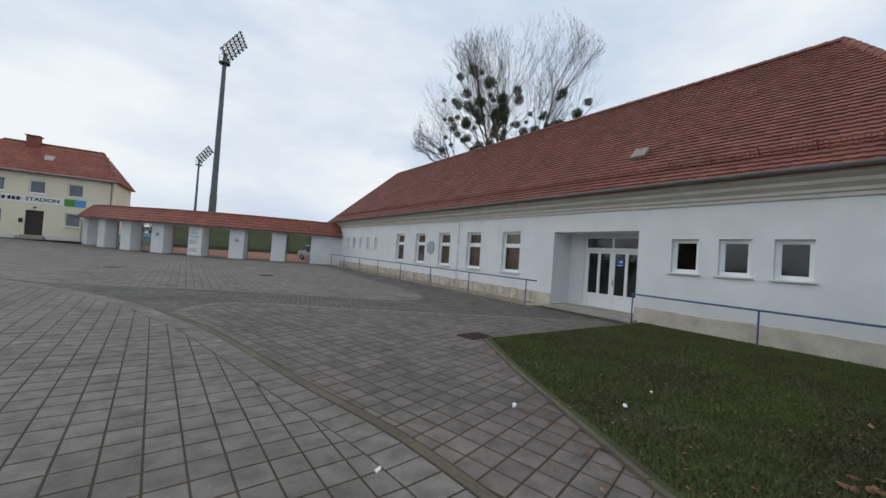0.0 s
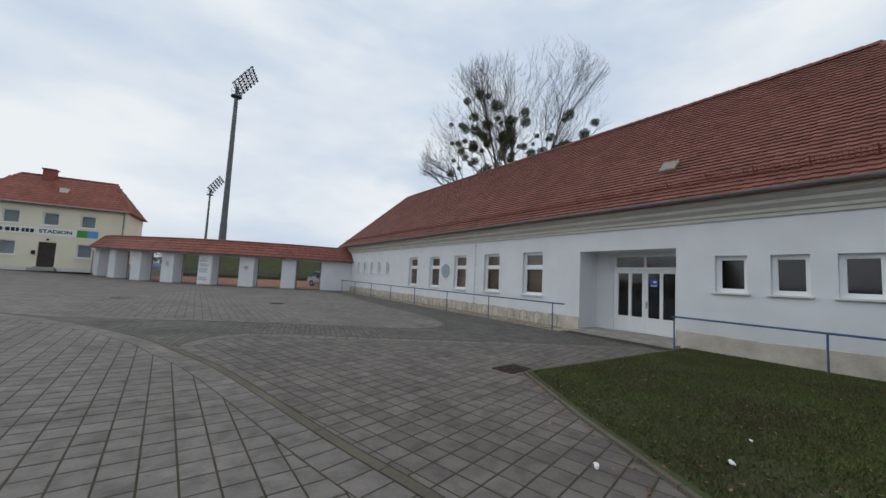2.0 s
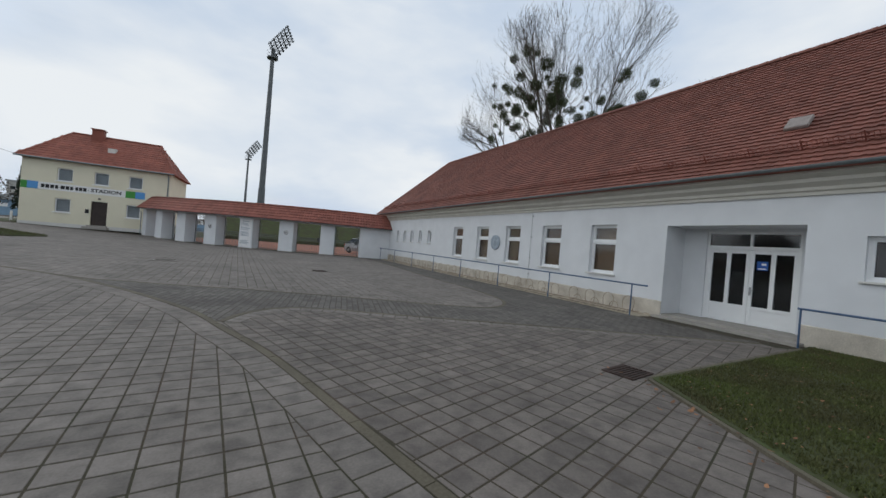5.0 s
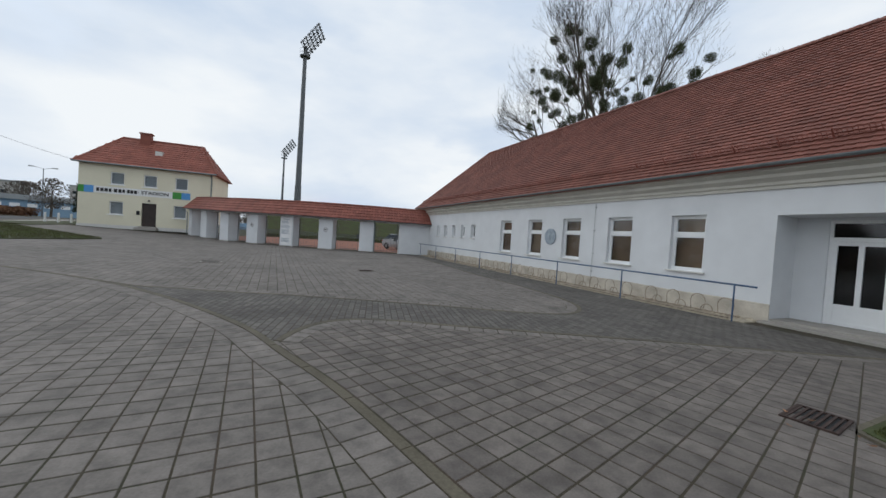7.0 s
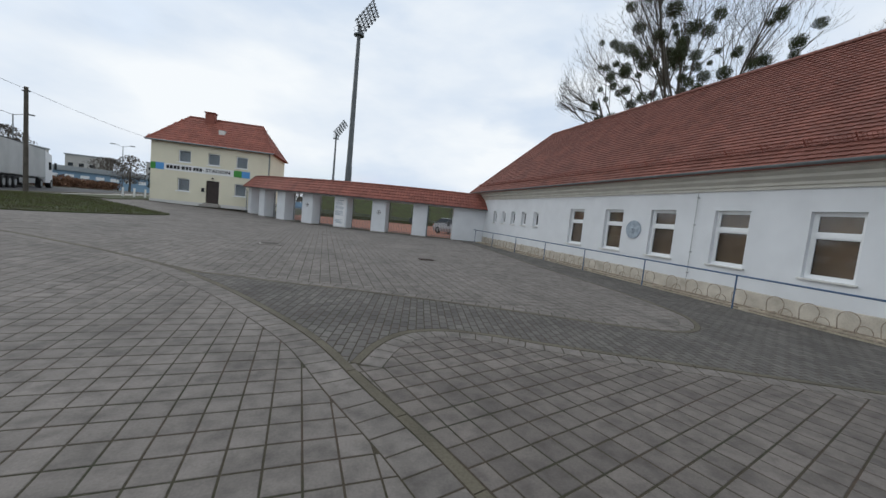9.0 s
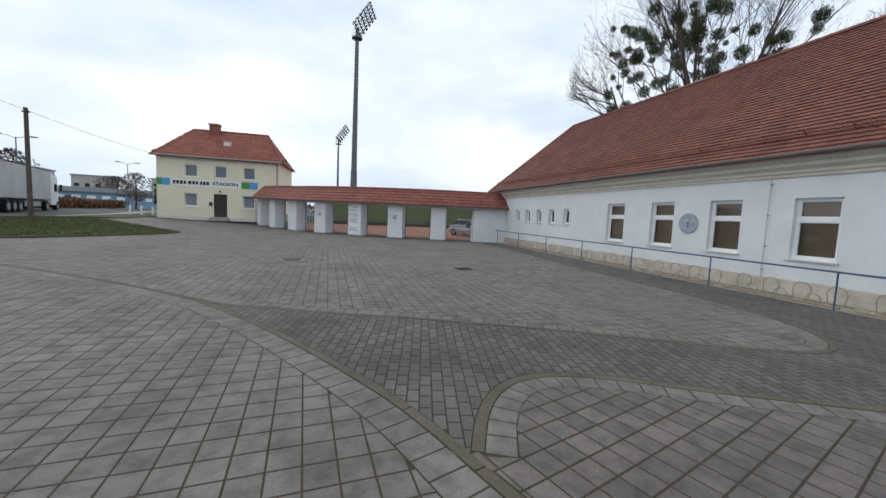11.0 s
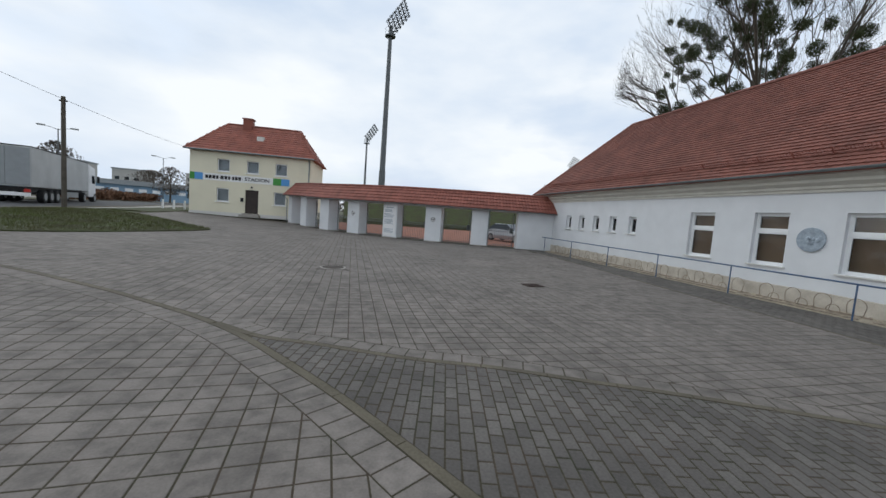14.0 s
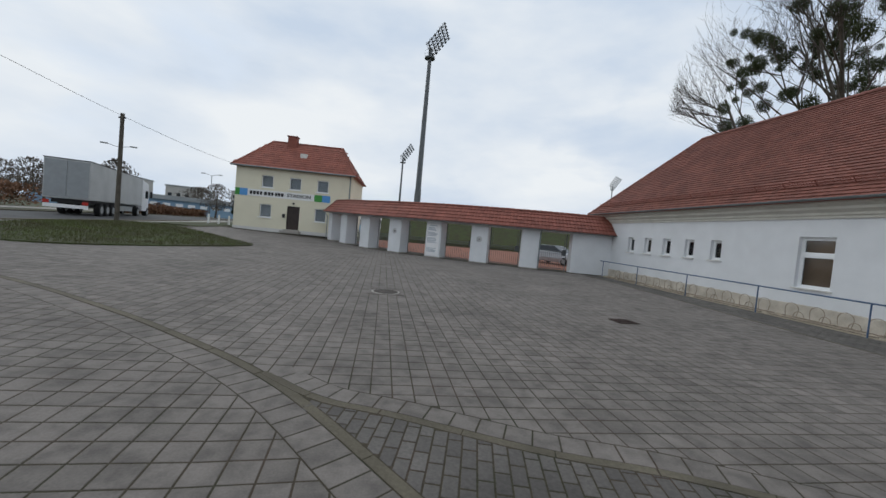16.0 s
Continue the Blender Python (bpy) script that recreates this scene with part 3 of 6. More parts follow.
# entrance recess and double door
ent = new("entrance")
ent.parent = club
a, b, top = DOOR
DX = 1.0
part("recess_wall", boxes((WALL_T, b, 0.0, DX + 0.2, b + 0.2, top + 0.1)), M["render"], ent)
part("recess_wall", boxes((WALL_T, a - 0.2, 0.0, DX + 0.2, a, top + 0.1)), M["render"], ent)
part("recess_ceiling", boxes((WALL_T, a, top, DX + 0.2, b, top + 0.1)), M["render"], ent)
d0, d1, dh = -2.5, -0.36, 2.66
for r in ((DX, a, 0.0, DX + 0.2, d0, top), (DX, d1, 0.0, DX + 0.2, b, top), (DX, d0, dh, DX + 0.2, d1, top)):
    part("recess_back", boxes(r), M["render"], ent)
bm = B()
box(bm, 0.02, a, -0.1, DX + 0.3, b, 0.10)
box(bm, -0.34, a - 0.12, -0.1, 0.02, b + 0.1, 0.055)
part("step", bevel(bm, 0.008), M["concrete"], ent, "low concrete entrance step")
XD = DX + 0.06
mid = (d0 + d1) / 2
part("door_frame", boxes((XD, d0, 0.1, XD + 0.08, d0 + 0.06, dh), (XD, d1 - 0.06, 0.1, XD + 0.08, d1, dh), (XD, d0 + 0.06, dh - 0.07, XD + 0.08, d1 - 0.06, dh), (XD - 0.01, d0 + 0.06, 2.15, XD + 0.08, d1 - 0.06, 2.25), (XD, mid - 0.03, 2.25, XD + 0.08, mid + 0.03, dh - 0.07)), M["upvc"], ent)
for p0, p1 in ((d0 + 0.06, mid - 0.03), (mid + 0.03, d1 - 0.06)):
    q = part("transom_pane", boxes((XD + 0.03, p0, 2.25, XD + 0.04, p1, dh - 0.07)), M["glass"], ent)
    q.visible_shadow = False
for k, (l0, l1) in enumerate(((d0 + 0.062, mid - 0.004), (mid + 0.004, d1 - 0.062))):
    lf = new("door_leaf")
    lf.parent = ent
    m_ = (l0 + l1) / 2
    st = 0.09
    part("leaf_frame", boxes((XD + 0.005, l0, 0.11, XD + 0.065, l0 + st, 2.145), (XD + 0.005, l1 - st, 0.11, XD + 0.065, l1, 2.145), (XD + 0.005, m_ - 0.05, 0.62, XD + 0.065, m_ + 0.05, 2.05), (XD + 0.005, l0 + st, 2.05, XD + 0.065, l1 - st, 2.145), (XD + 0.005, l0 + st, 0.11, XD + 0.065, l1 - st, 0.2), (XD + 0.005, l0 + st, 0.54, XD + 0.065, l1 - st, 0.62)), M["upvc"], lf)
    part("lower_panel", boxes((XD + 0.022, l0 + st, 0.2, XD + 0.05, l1 - st, 0.54)), M["upvc"], lf)
    for g0, g1 in ((l0 + st, m_ - 0.05), (m_ + 0.05, l1 - st)):
        q = part("pane", boxes((XD + 0.03, g0, 0.62, XD + 0.038, g1, 2.05)), M["glass"], lf)
        q.visible_shadow = False
    if k == 0:
        bm = B()
        yh = l1 - 0.045
        tube(bm, [(XD - 0.03, yh, 1.05), (XD - 0.05, yh, 1.05), (XD - 0.05, yh - 0.1, 1.05)], 0.011, 6)
        box(bm, XD - 0.012, yh - 0.02, 0.92, XD + 0.006, yh + 0.02, 1.14)
        part("handle", bm, M["signback"], lf)
        g0 = m_ + 0.05
        part("sticker", boxes((XD + 0.018, g0 + 0.06, 1.62, XD + 0.024, g0 + 0.3, 1.86)), M["signblue"], lf, "small blue notice on the glass")
        part("sticker_text", boxes((XD + 0.014, g0 + 0.09, 1.645, XD + 0.0175, g0 + 0.27, 1.675), (XD + 0.014, g0 + 0.1, 1.75, XD + 0.0175, g0 + 0.2, 1.81)), M["signwhite"], lf)
# added near-black panel: the lobby's dimness painted behind the door glass
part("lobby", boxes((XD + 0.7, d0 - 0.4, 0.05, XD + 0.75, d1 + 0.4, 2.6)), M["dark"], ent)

# round plaque
bm = B()
tube(bm, [(0.0, 8.58, 2.0), (-0.05, 8.58, 2.0)], 0.36, 28)
part("plaque_disc", bevel(bm, 0.006), M["plaque"], tagged(new("wall_plaque"), "round blue-grey relief plaque fixed to the white wall", "plaque"))
bm = B()
rg = random.Random(9)
for k in range(9):
    t, r = rg.uniform(0, 6.28), rg.uniform(0, 0.2)
    tube(bm, [(-0.05, 8.58 + r * math.cos(t), 2.0 + r * math.sin(t)), (-0.066, 8.58 + r * math.cos(t), 2.0 + r * math.sin(t))], [rg.uniform(0.05, 0.1), 0.03], 7)
part("relief", bm, M["plaque"], bpy.data.objects["wall_plaque"])


# ---- gate arcade ----
GC, GR = Vector((1.73, 44.75)), 21.83
arc = thing("entrance_arcade", "curved white gate wall with pillars under a red tiled roof", "gate")


def gp(phi, r, z=0.0):
    t = radians(phi)
    return Vector((GC.x - r * math.sin(t), GC.y - r * math.cos(t), z))


PIL = [17.5 + 8.25 * k for k in range(7)]
HALF = 1.42
GH = 2.35


def arc_block(bm, p0, p1, r0, r1, z0, z1, n=3):
    ring = [gp(p0 + (p1 - p0) * k / n, r1) for k in range(n + 1)] + [gp(p1 + (p0 - p1) * k / n, r0) for k in range(n + 1)]
    prism(bm, [(p.x, p.y) for p in ring], z0, z1)


for k, c in enumerate(PIL):
    bm = B()
    arc_block(bm, c - HALF, c + HALF, GR - 1.0, GR, -0.05, GH, 1)
    part("pillar", bm, M["render"], arc)
    bm = B()
    arc_block(bm, c - HALF - 0.1, c + HALF + 0.1, GR - 1.03, GR + 0.03, -0.05, 0.06, 1)
    part("pillar_base", bm, M["concrete"], arc)
bm = B()
arc_block(bm, 4.4, 10.9, GR - 0.6, GR, -0.05, GH, 4)
part("side_wall", bm, M["render"], arc)
bm = B()
arc_block(bm, 4.4, 69, GR - 1.0, GR + 0.02, GH, GH + 0.16, 40)
part("lintel", bm, M["render"], arc)
# roof over the arcade
bm = B()
N = 50
prof = [(0.42, 2.42), (0.42, 2.48), (-0.6, 3.56), (-1.62, 2.48), (-1.62, 2.42)]
rings = [[bm.verts.new(gp(4.3 + 65.4 * i / N, GR + d, z)) for d, z in prof] for i in range(N + 1)]
for r, s in zip(rings, rings[1:]):
    for k in range(5):
        bm.faces.new((r[k], r[(k + 1) % 5], s[(k + 1) % 5], s[k]))
bm.faces.new(rings[0])
bm.faces.new(rings[-1][::-1])
part("roof_deck", bm, M["tile_gate"], arc)
one = tile_mesh(0.215, 0.285, "gate_tile", M["tile_gate"])
co = np.array([p.co[:] for p in one.vertices])
fc = [list(p.vertices) for p in one.polygons]
verts, faces, k = [], [], 0
for j in range(5):
    f = (j + 0.5) / 5
    r, z = GR + 0.42 - 1.02 * f, 2.48 + 1.08 * f
    for i in range(117):
        phi = 4.5 + i * 0.56
        nrm = (gp(phi, 1) - gp(phi, 0))
        v = (-nrm * 1.02 + Vector((0, 0, 1.08))).normalized()
        u = v.cross(nrm).normalized() * -1
        u = Vector((0, 0, 1)).cross(nrm).normalized()
        w = u.cross(v)
        if w.z < 0:
            u, w = -u, -w
        verts.append(co @ np.array([u[:], v[:], w[:]]) + np.array(gp(phi, r, z)))
        faces += [[q + k for q in g] for g in fc]
        k += len(co)
me = bpy.data.meshes.new("roof_tiles")
me.from_pydata(np.concatenate(verts), [], faces)
me.materials.append(M["tile_gate"])
ob = new("roof_tiles", me)
ob.parent = arc
tagged(ob, kind="stuff")
bm = B()
for i in range(72):
    p0, p1 = gp(4.3 + i * 0.9, GR - 0.6, 3.57), gp(4.3 + (i + 1.1) * 0.9, GR - 0.6, 3.57)
    d = (p1 - p0).normalized()
    s = d.cross(Vector((0, 0, 1)))
    rows = [[bm.verts.new(p + s * rr * math.cos(t) + Vector((0, 0, rr * math.sin(t) - 0.02))) for t in (math.pi * q / 5 for q in range(6))] for p, rr in ((p0, 0.11), (p1, 0.085))]
    for q in range(5):
        bm.faces.new((rows[0][q], rows[0][q + 1], rows[1][q + 1], rows[1][q]))
    bm.faces.new(rows[0])
tagged(part("ridge_tiles", bm, M["tile_gate"], arc), kind="stuff")
gutter(arc, [(gp(69.6 - 65.2 * i / 40, GR + 0.47, 2.45), (gp(69.6 - 65.2 * i / 40, 1) - gp(69.6 - 65.2 * i / 40, 0)).to_2d()) for i in range(41)], 0.05)
for ph in (69.0, 16.0):
    bm = B()
    tube(bm, [gp(ph, GR + 0.47, 2.4), gp(ph, GR + 0.08, 2.1), gp(ph, GR + 0.08, 0.05)], 0.035, 8)
    part("downpipe", bm, M["zinc"], arc)


def iron_gate(c0, c1, open_leaf=False):
    g = thing("iron_gate", "grey painted bar gate between white pillars", "gate", group="arcade gates")
    r = GR - 0.85
    for ph in (c0 + 0.2, c1 - 0.2):
        bm = B()
        tube(bm, [gp(ph, r, 0.02), gp(ph, r, 2.3)], 0.03, 6)
        part("gate_post", bm, M["gatebar"], g)
    if not open_leaf:
        for z in (0.12, 1.05, 1.2):
            bm = B()
            tube(bm, [gp(c0 + 0.2 + (c1 - c0 - 0.4) * q / 4, r, z) for q in range(5)], 0.016, 5)
            part("gate_rail", bm, M["gatebar"], g)
        n = 14
        for i in range(1, n):
            ph = c0 + 0.2 + (c1 - c0 - 0.4) * i / n
            bm = B()
            tube(bm, [gp(ph, r, 0.06), gp(ph, r, 2.1 if i in (1, n - 1) else 1.25)], 0.016, 5)
            part("bar", bm, M["gatebar"], g)
        bm = B()
        ph = c0 + 0.6
        box(bm, -0.1, -0.05, 0.95, 0.1, 0.05, 1.3, Matrix.Translation(gp(ph, r)))
        part("lock_box", bm, M["steel"], g)
    else:
        bm = B()
        a, b = gp(c0 + 0.2, r), gp(c0 + 0.2, r + 1.3) + Vector((0.25, 0, 0))
        for i in range(9):
            p = a.lerp(b, i / 8)
            tube(bm, [(p.x, p.y, 0.08), (p.x, p.y, 1.9)], 0.011, 5)
        for z in (0.1, 1.1, 1.88):
            tube(bm, [(a.x, a.y, z), (b.x, b.y, z)], 0.018, 5)
        part("open_leaf", bm, M["gatebar"], g, "gate leaf standing open")
    return g


for k in range(6):
    iron_gate(PIL[k] + HALF, PIL[k + 1] - HALF)
iron_gate(10.9, PIL[0] - HALF)


def on_pillar(c, bmf, name, material, parent, out=0.02):
    """Place a part drawn in (x, z) on a pillar's front face."""
    n = (gp(c, 1) - gp(c, 0))
    u = Vector((0, 0, 1)).cross(n).normalized()
    m = Matrix((u, Vector((0, 0, 1)), n)).transposed().to_4x4()
    m.translation = gp(c, GR * math.cos(radians(HALF)) + out)
    bmesh.ops.transform(bmf, matrix=m, verts=list(bmf.verts))
    return part(name, bmf, material, parent)


# rules board on one pillar: unreadable lines as bars
board = thing("notice_board", "large white notice board with grey lines of small print", "notice board")
c = PIL[2]
on_pillar(c, boxes((-0.47, 0.12, 0.0, 0.44, 2.22, 0.02)), "panel", M["signwhite"], board, 0.004)
rg = random.Random(3)
bm = B()
z = 2.1
box(bm, -0.3, z - 0.02, 0.021, 0.25, z + 0.03, 0.026)
z -= 0.16
while z > 0.3:
    w = rg.uniform(0.45, 0.75)
    if rg.random() < 0.8:
        box(bm, -0.42, z, 0.021, -0.42 + w, z + 0.035, 0.026)
    z -= 0.075
on_pillar(c, bm, "print_lines", M["plaque"], board, 0.004)["kind"] = "stuff"
for c, kind in ((PIL[1], 0), (PIL[3], 0)):
    s = thing("prohibition_sign", "small round black and white prohibition sign on a pillar", "sign", group="pillar signs")
    bm = B()
    tube(bm, [(0, 1.5, 0.0), (0, 1.5, 0.012)], 0.16, 20)
    on_pillar(c, bm, "disc", M["signwhite"], s, 0.004)
    bm = B()
    for q in range(24):
        t0, t1 = q * math.pi / 12, (q + 1) * math.pi / 12
        pts = [(0.16, t0), (0.16, t1), (0.125, t1), (0.125, t0)]
        quad(bm, [(r * math.cos(t), 1.5 + r * math.sin(t), 0.014) for r, t in pts])
    box(bm, -0.07, 1.45, 0.0125, 0.07, 1.55, 0.016)
    on_pillar(c, bm, "ring", M["black"], s, 0.004)

# ---- stadium behind the arcade ----
sheet("cinder_track", [(0.5, 24.9), (30, 24.9), (45, 50.2), (-14, 50.2), (-16.2, 38), (-13.2, 32.5), (-8.1, 27.6), (-2, 24.9)], -0.3, -0.02, M["cinder"], "reddish cinder surface inside the ground", "track")
bm = B()
prism(bm, [(-14, 50), (60, 50), (60, 58), (-14, 58)], -0.2, 0.4)
for v in bm.verts:
    if v.co.z > 0 and v.co.y > 55:
        v.co.z = 4.1
prism(bm, [(-14, 58.01), (60, 58.01), (60, 75), (-14, 75)], -0.2, 4.1)
bank = tagged(part("grass_bank", bm, M["turf"]), "green grass bank behind the track", "bank", kind="structure")


# ---- handrails, racks, rubble along the wall ----
def handrail(ya, yb, posts, x=-0.9, h=0.92, label=""):
    rail = thing("handrail", label, "handrail", group="handrails by the clubhouse")
    bm = B()
    tube(bm, [(x, ya, h), (x, (ya + yb) / 2, h), (x, yb, h)], 0.024, 10)
    part("top_rail", bm, M["bluepaint"], rail)
    for p in posts:
        bm = B()
        tube(bm, [(x, p, -0.05), (x, p, h - 0.02)], 0.02, 8)
        part("post", bm, M["bluepaint"], rail)


handrail(0.1, 22.4, [0.57, 3.84, 6.88, 10.02, 13.01, 16.02, 19.1, 22.05], x=-1.02, label="long blue-painted tube handrail beside the bicycle racks")
handrail(-2.93, -9.0, [-2.98, -5.88, -8.52], x=-0.4, h=0.86, label="short blue-painted tube handrail at the grass edge")


def bike_rack(y0, n):
    r = thing("bicycle_rack", "rusty low steel hoop rack standing along the plinth", "bicycle rack", group="bicycle racks")
    for k in range(n):
        big = k % 2 == 0
        yc, rad, x = y0 + 0.3 + 0.36 * k, (0.2 if big else 0.15), (-0.42 if big else -0.62)
        h = 0.5 if big else 0.27
        bm = B()
        pts = [(x, yc - rad * 0.8, 0.06)] + [(x + 0.02, yc - rad * math.cos(t), h - rad + rad * math.sin(t)) for t in (math.pi * q / 8 for q in range(9))] + [(x, yc + rad * 0.8, 0.06)]
        tube(bm, pts, 0.011, 5)
        part("hoop", bm, M["rust"], r)
    for x in (-0.85, -0.34):
        bm = B()
        box(bm, x - 0.025, y0, 0.03, x + 0.025, y0 + 0.36 * n + 0.25, 0.065)
        part("ground_rail", bm, M["rust"], r)
    return r


for k in range(7):
    bike_rack(0.75 + 3.05 * k, 7)

rg = random.Random(11)


def stone(bm, x, y, z, s):
    v = bmesh.ops.create_icosphere(bm, subdivisions=1, radius=s)["verts"]
    f = Vector((rg.uniform(0.7, 1.3), rg.uniform(0.7, 1.5), rg.uniform(0.4, 0.8)))
    for q in v:
        q.co = Vector((x, y, z)) + Vector((q.co.x * f.x, q.co.y * f.y, q.co.z * f.z)) * rg.uniform(0.8, 1.15)


bm = B()
for k in range(900):
    yy = rg.uniform(0.4, 22.6)
    stone(bm, -0.04 - abs(rg.gauss(0, 0.22)), yy, 0.02, rg.uniform(0.02, 0.07))
tagged(part("rubble", bm, M["rubble"]), "loose pale rubble stones along the plinth", "rubble", kind="stuff")
bm = B()
prism(bm, [(-0.95, 0.35), (-0.035, 0.35), (-0.035, 22.4), (-0.95, 22.4)], -0.05, 0.022)
tagged(part("gravel_strip", bm, M["rubble"]), "pale gravel strip under the racks", "gravel", kind="structure")

# ---- grass patch, kerbs, leaves, fence ----
bm = B()
prism(bm, [(-6.24, -3.26), (-0.6, -3.12), (-0.035, -3.06), (-0.035, -9.2), (-8.9, -9.2), (-8.28, -7.45), (-7.2, -5.05)], -0.3, 0.035)
tagged(part("lawn", bm, M["turf"]), "worn winter lawn with bare soil patches", "lawn", kind="structure")


def in_poly(x, y, poly):
    c = False
    for i in range(len(poly)):
        (x0, y0), (x1, y1) = poly[i - 1][:2], poly[i][:2]
        if (y0 > y) != (y1 > y) and x < (x1 - x0) * (y - y0) / (y1 - y0) + x0:
            c = not c
    return c


def blades(name, poly, count, z, hmin, hmax, label, near=None):
    xs, ys = [p[0] for p in poly], [p[1] for p in poly]
    rg = random.Random(21)
    verts, faces = [], []
    while len(faces) < count:
        x, y = rg.uniform(min(xs), max(xs)), rg.uniform(min(ys), max(ys))
        if not in_poly(x, y, poly):
            continue
        if noise.noise((x * 1.1, y * 1.1, 3)) < -0.28 and rg.random() < 0.4:
            continue
        h, t, w = rg.uniform(hmin, hmax), rg.uniform(0, 6.28), rg.uniform(0.006, 0.012)
        lx, ly = rg.uniform(-0.6, 0.6) * h, rg.uniform(-0.6, 0.6) * h
        k = len(verts)
        dx, dy = math.cos(t) * w, math.sin(t) * w
        verts += [(x - dx, y - dy, z), (x + dx, y + dy, z), (x + lx, y + ly, z + h)]
        faces.append((k, k + 1, k + 2))
    me = bpy.data.meshes.new(name)
    me.from_pydata(verts, [], faces)
    me.materials.append(M["blade"])
    return tagged(new(name, me), label, "grass", kind="stuff")


LAWN = [(-6.2, -3.32), (-0.6, -3.18), (-0.1, -3.12), (-0.1, -9.0), (-8.75, -9.0), (-8.2, -7.45), (-7.14, -5.05)]
blades("grass", LAWN, 150000, 0.03, 0.015, 0.05, "short patchy winter grass")


def leaves(name, pick, count, z, label, seed=4, size=1.0):
    rg = random.Random(seed)
    verts, faces = [], []
    for _ in range(count):
        x, y, up = pick(rg)
        s, t, a, b = size * rg.uniform(0.025, 0.07), rg.uniform(0, 6.28), rg.uniform(-0.5, 0.5), rg.uniform(-0.5, 0.5)
        k = len(verts)
        for u, v, w in ((-1, 0, 0.3), (-0.3, -0.55, 0), (0.5, -0.45, 0.1), (1, 0, 0.35), (0.5, 0.45, 0.1), (-0.3, 0.55, 0)):
            px, py = u * s, v * s
            verts.append((x + px * math.cos(t) - py * math.sin(t), y + px * math.sin(t) + py * math.cos(t), z + up + 0.012 + w * s * 0.6 + a * px * 0.6 + b * py * 0.6))
        faces += [(k, k + 1, k + 2, k + 3), (k, k + 3, k + 4, k + 5)]
    me = bpy.data.meshes.new(name)
    me.from_pydata(verts, [], faces)
    me.materials.append(M["leaf"])
    return tagged(new(name, me), label, "leaves", kind="stuff")


FA, FB = Vector((0.5, -9.19)), Vector((-8.4, -9.1))


def along_fence(rg):
    t = rg.random() ** 0.8
    d = (FB - FA).normalized()
    nrm = Vector((-d.y, d.x)) * -1
    if nrm.y < 0:
        nrm = -nrm
    o = abs(rg.gauss(0, 0.27)) + 0.05
    p = FA.lerp(FB, t) + nrm * o
    return p.x, p.y, max(0, 0.16 - 0.2 * o) * rg.random()


leaves("leaf_litter", along_fence, 4600, 0.04, "drift of brown fallen leaves along the fence")


def on_lawn(rg):
    while True:
        x, y = rg.uniform(-8.9, -0.1), rg.uniform(-9.0, -3.1)
        if in_poly(x, y, LAWN):
            return x, y, 0.02


leaves("scattered_leaves", on_lawn, 900, 0.03, "single brown leaves scattered on the lawn", 8, 0.33)


def near_kerb(rg):
    t = rg.random()
    return -6.3 - 2.3 * t + rg.gauss(0, 0.25) - 0.2, -3.2 - 5.0 * t + rg.gauss(0, 0.25), 0.0


leaves("kerb_leaves", near_kerb, 90, 0.02, "a few leaves on the paving by the lawn kerb", 12, 0.6)
LITTER = ((-8.27, -5.95, 0.035), (-7.1, -6.5, 0.035), (-10.02, -6.35, 0.025), (-6.3, -6.4, 0.02))
for k, (x, y, s) in enumerate(LITTER):
    bm = B()
    for q in range(3):
        stone(bm, x + 0.02 * q, y + 0.015 * q, 0.07, s * rg.uniform(0.5, 0.9))
    bmesh.ops.remove_doubles(bm, verts=list(bm.verts), dist=0.004)
    tagged(part("litter", bm, M["paper"]), "crumpled scrap of white paper litter", "litter", group="paper litter")


def kerb_run(name, pts, w0, w1, z0, z1, step, label, material):
    """A row of kerb stones along a line, a stone each, with thin joints."""
    line = [Vector(p) for p in pts]
    acc, run = [0.0], line
    for p, q in zip(line, line[1:]):
        acc.append(acc[-1] + (q - p).length)

    def at(s):
        for i in range(len(acc) - 1):
            if s <= acc[i + 1] or i == len(acc) - 2:
                f = (s - acc[i]) / max(1e-6, acc[i + 1] - acc[i])
                return line[i].lerp(line[i + 1], f)

    k = thing(name, label, "kerb", kind="structure")
    s = 0.0
    while s < acc[-1] - 0.05:
        e = min(acc[-1], s + step)
        bm = B()
        band(bm, [at(s + 0.006 + (e - s - 0.012) * q / 4) for q in range(5)], w0, w1, z0, z1 + 0.003 * math.sin(s * 7))
        part("kerb_stone", bm, material, k)
        s = e
    return k


kerb_run("lawn_kerb", [(-8.95, -9.2), (-8.33, -7.4), (-7.25, -5.0), (-6.3, -3.2), (-0.62, -3.08)], -0.06, 0.0, -0.2, 0.035, 1.0, "narrow concrete edging round the lawn", M["kerb"])
kerb_run("paving_kerb", [p for p in KERB], 0.0, 0.10, -0.2, 0.006, 1.0, "flush kerb line with moss between two pavings", M["kerb"])
kerb_run("paving_kerb", [p for p in SOUTH], -0.10, 0.0, -0.2, 0.006, 0.8, "flush curved kerb line at the dark paving", M["kerb"])
kerb_run("paving_kerb", [p for p in PLAZA], 0.0, 0.09, -0.2, 0.006, 0.8, "flush curved kerb round the forecourt paving", M["kerb"])

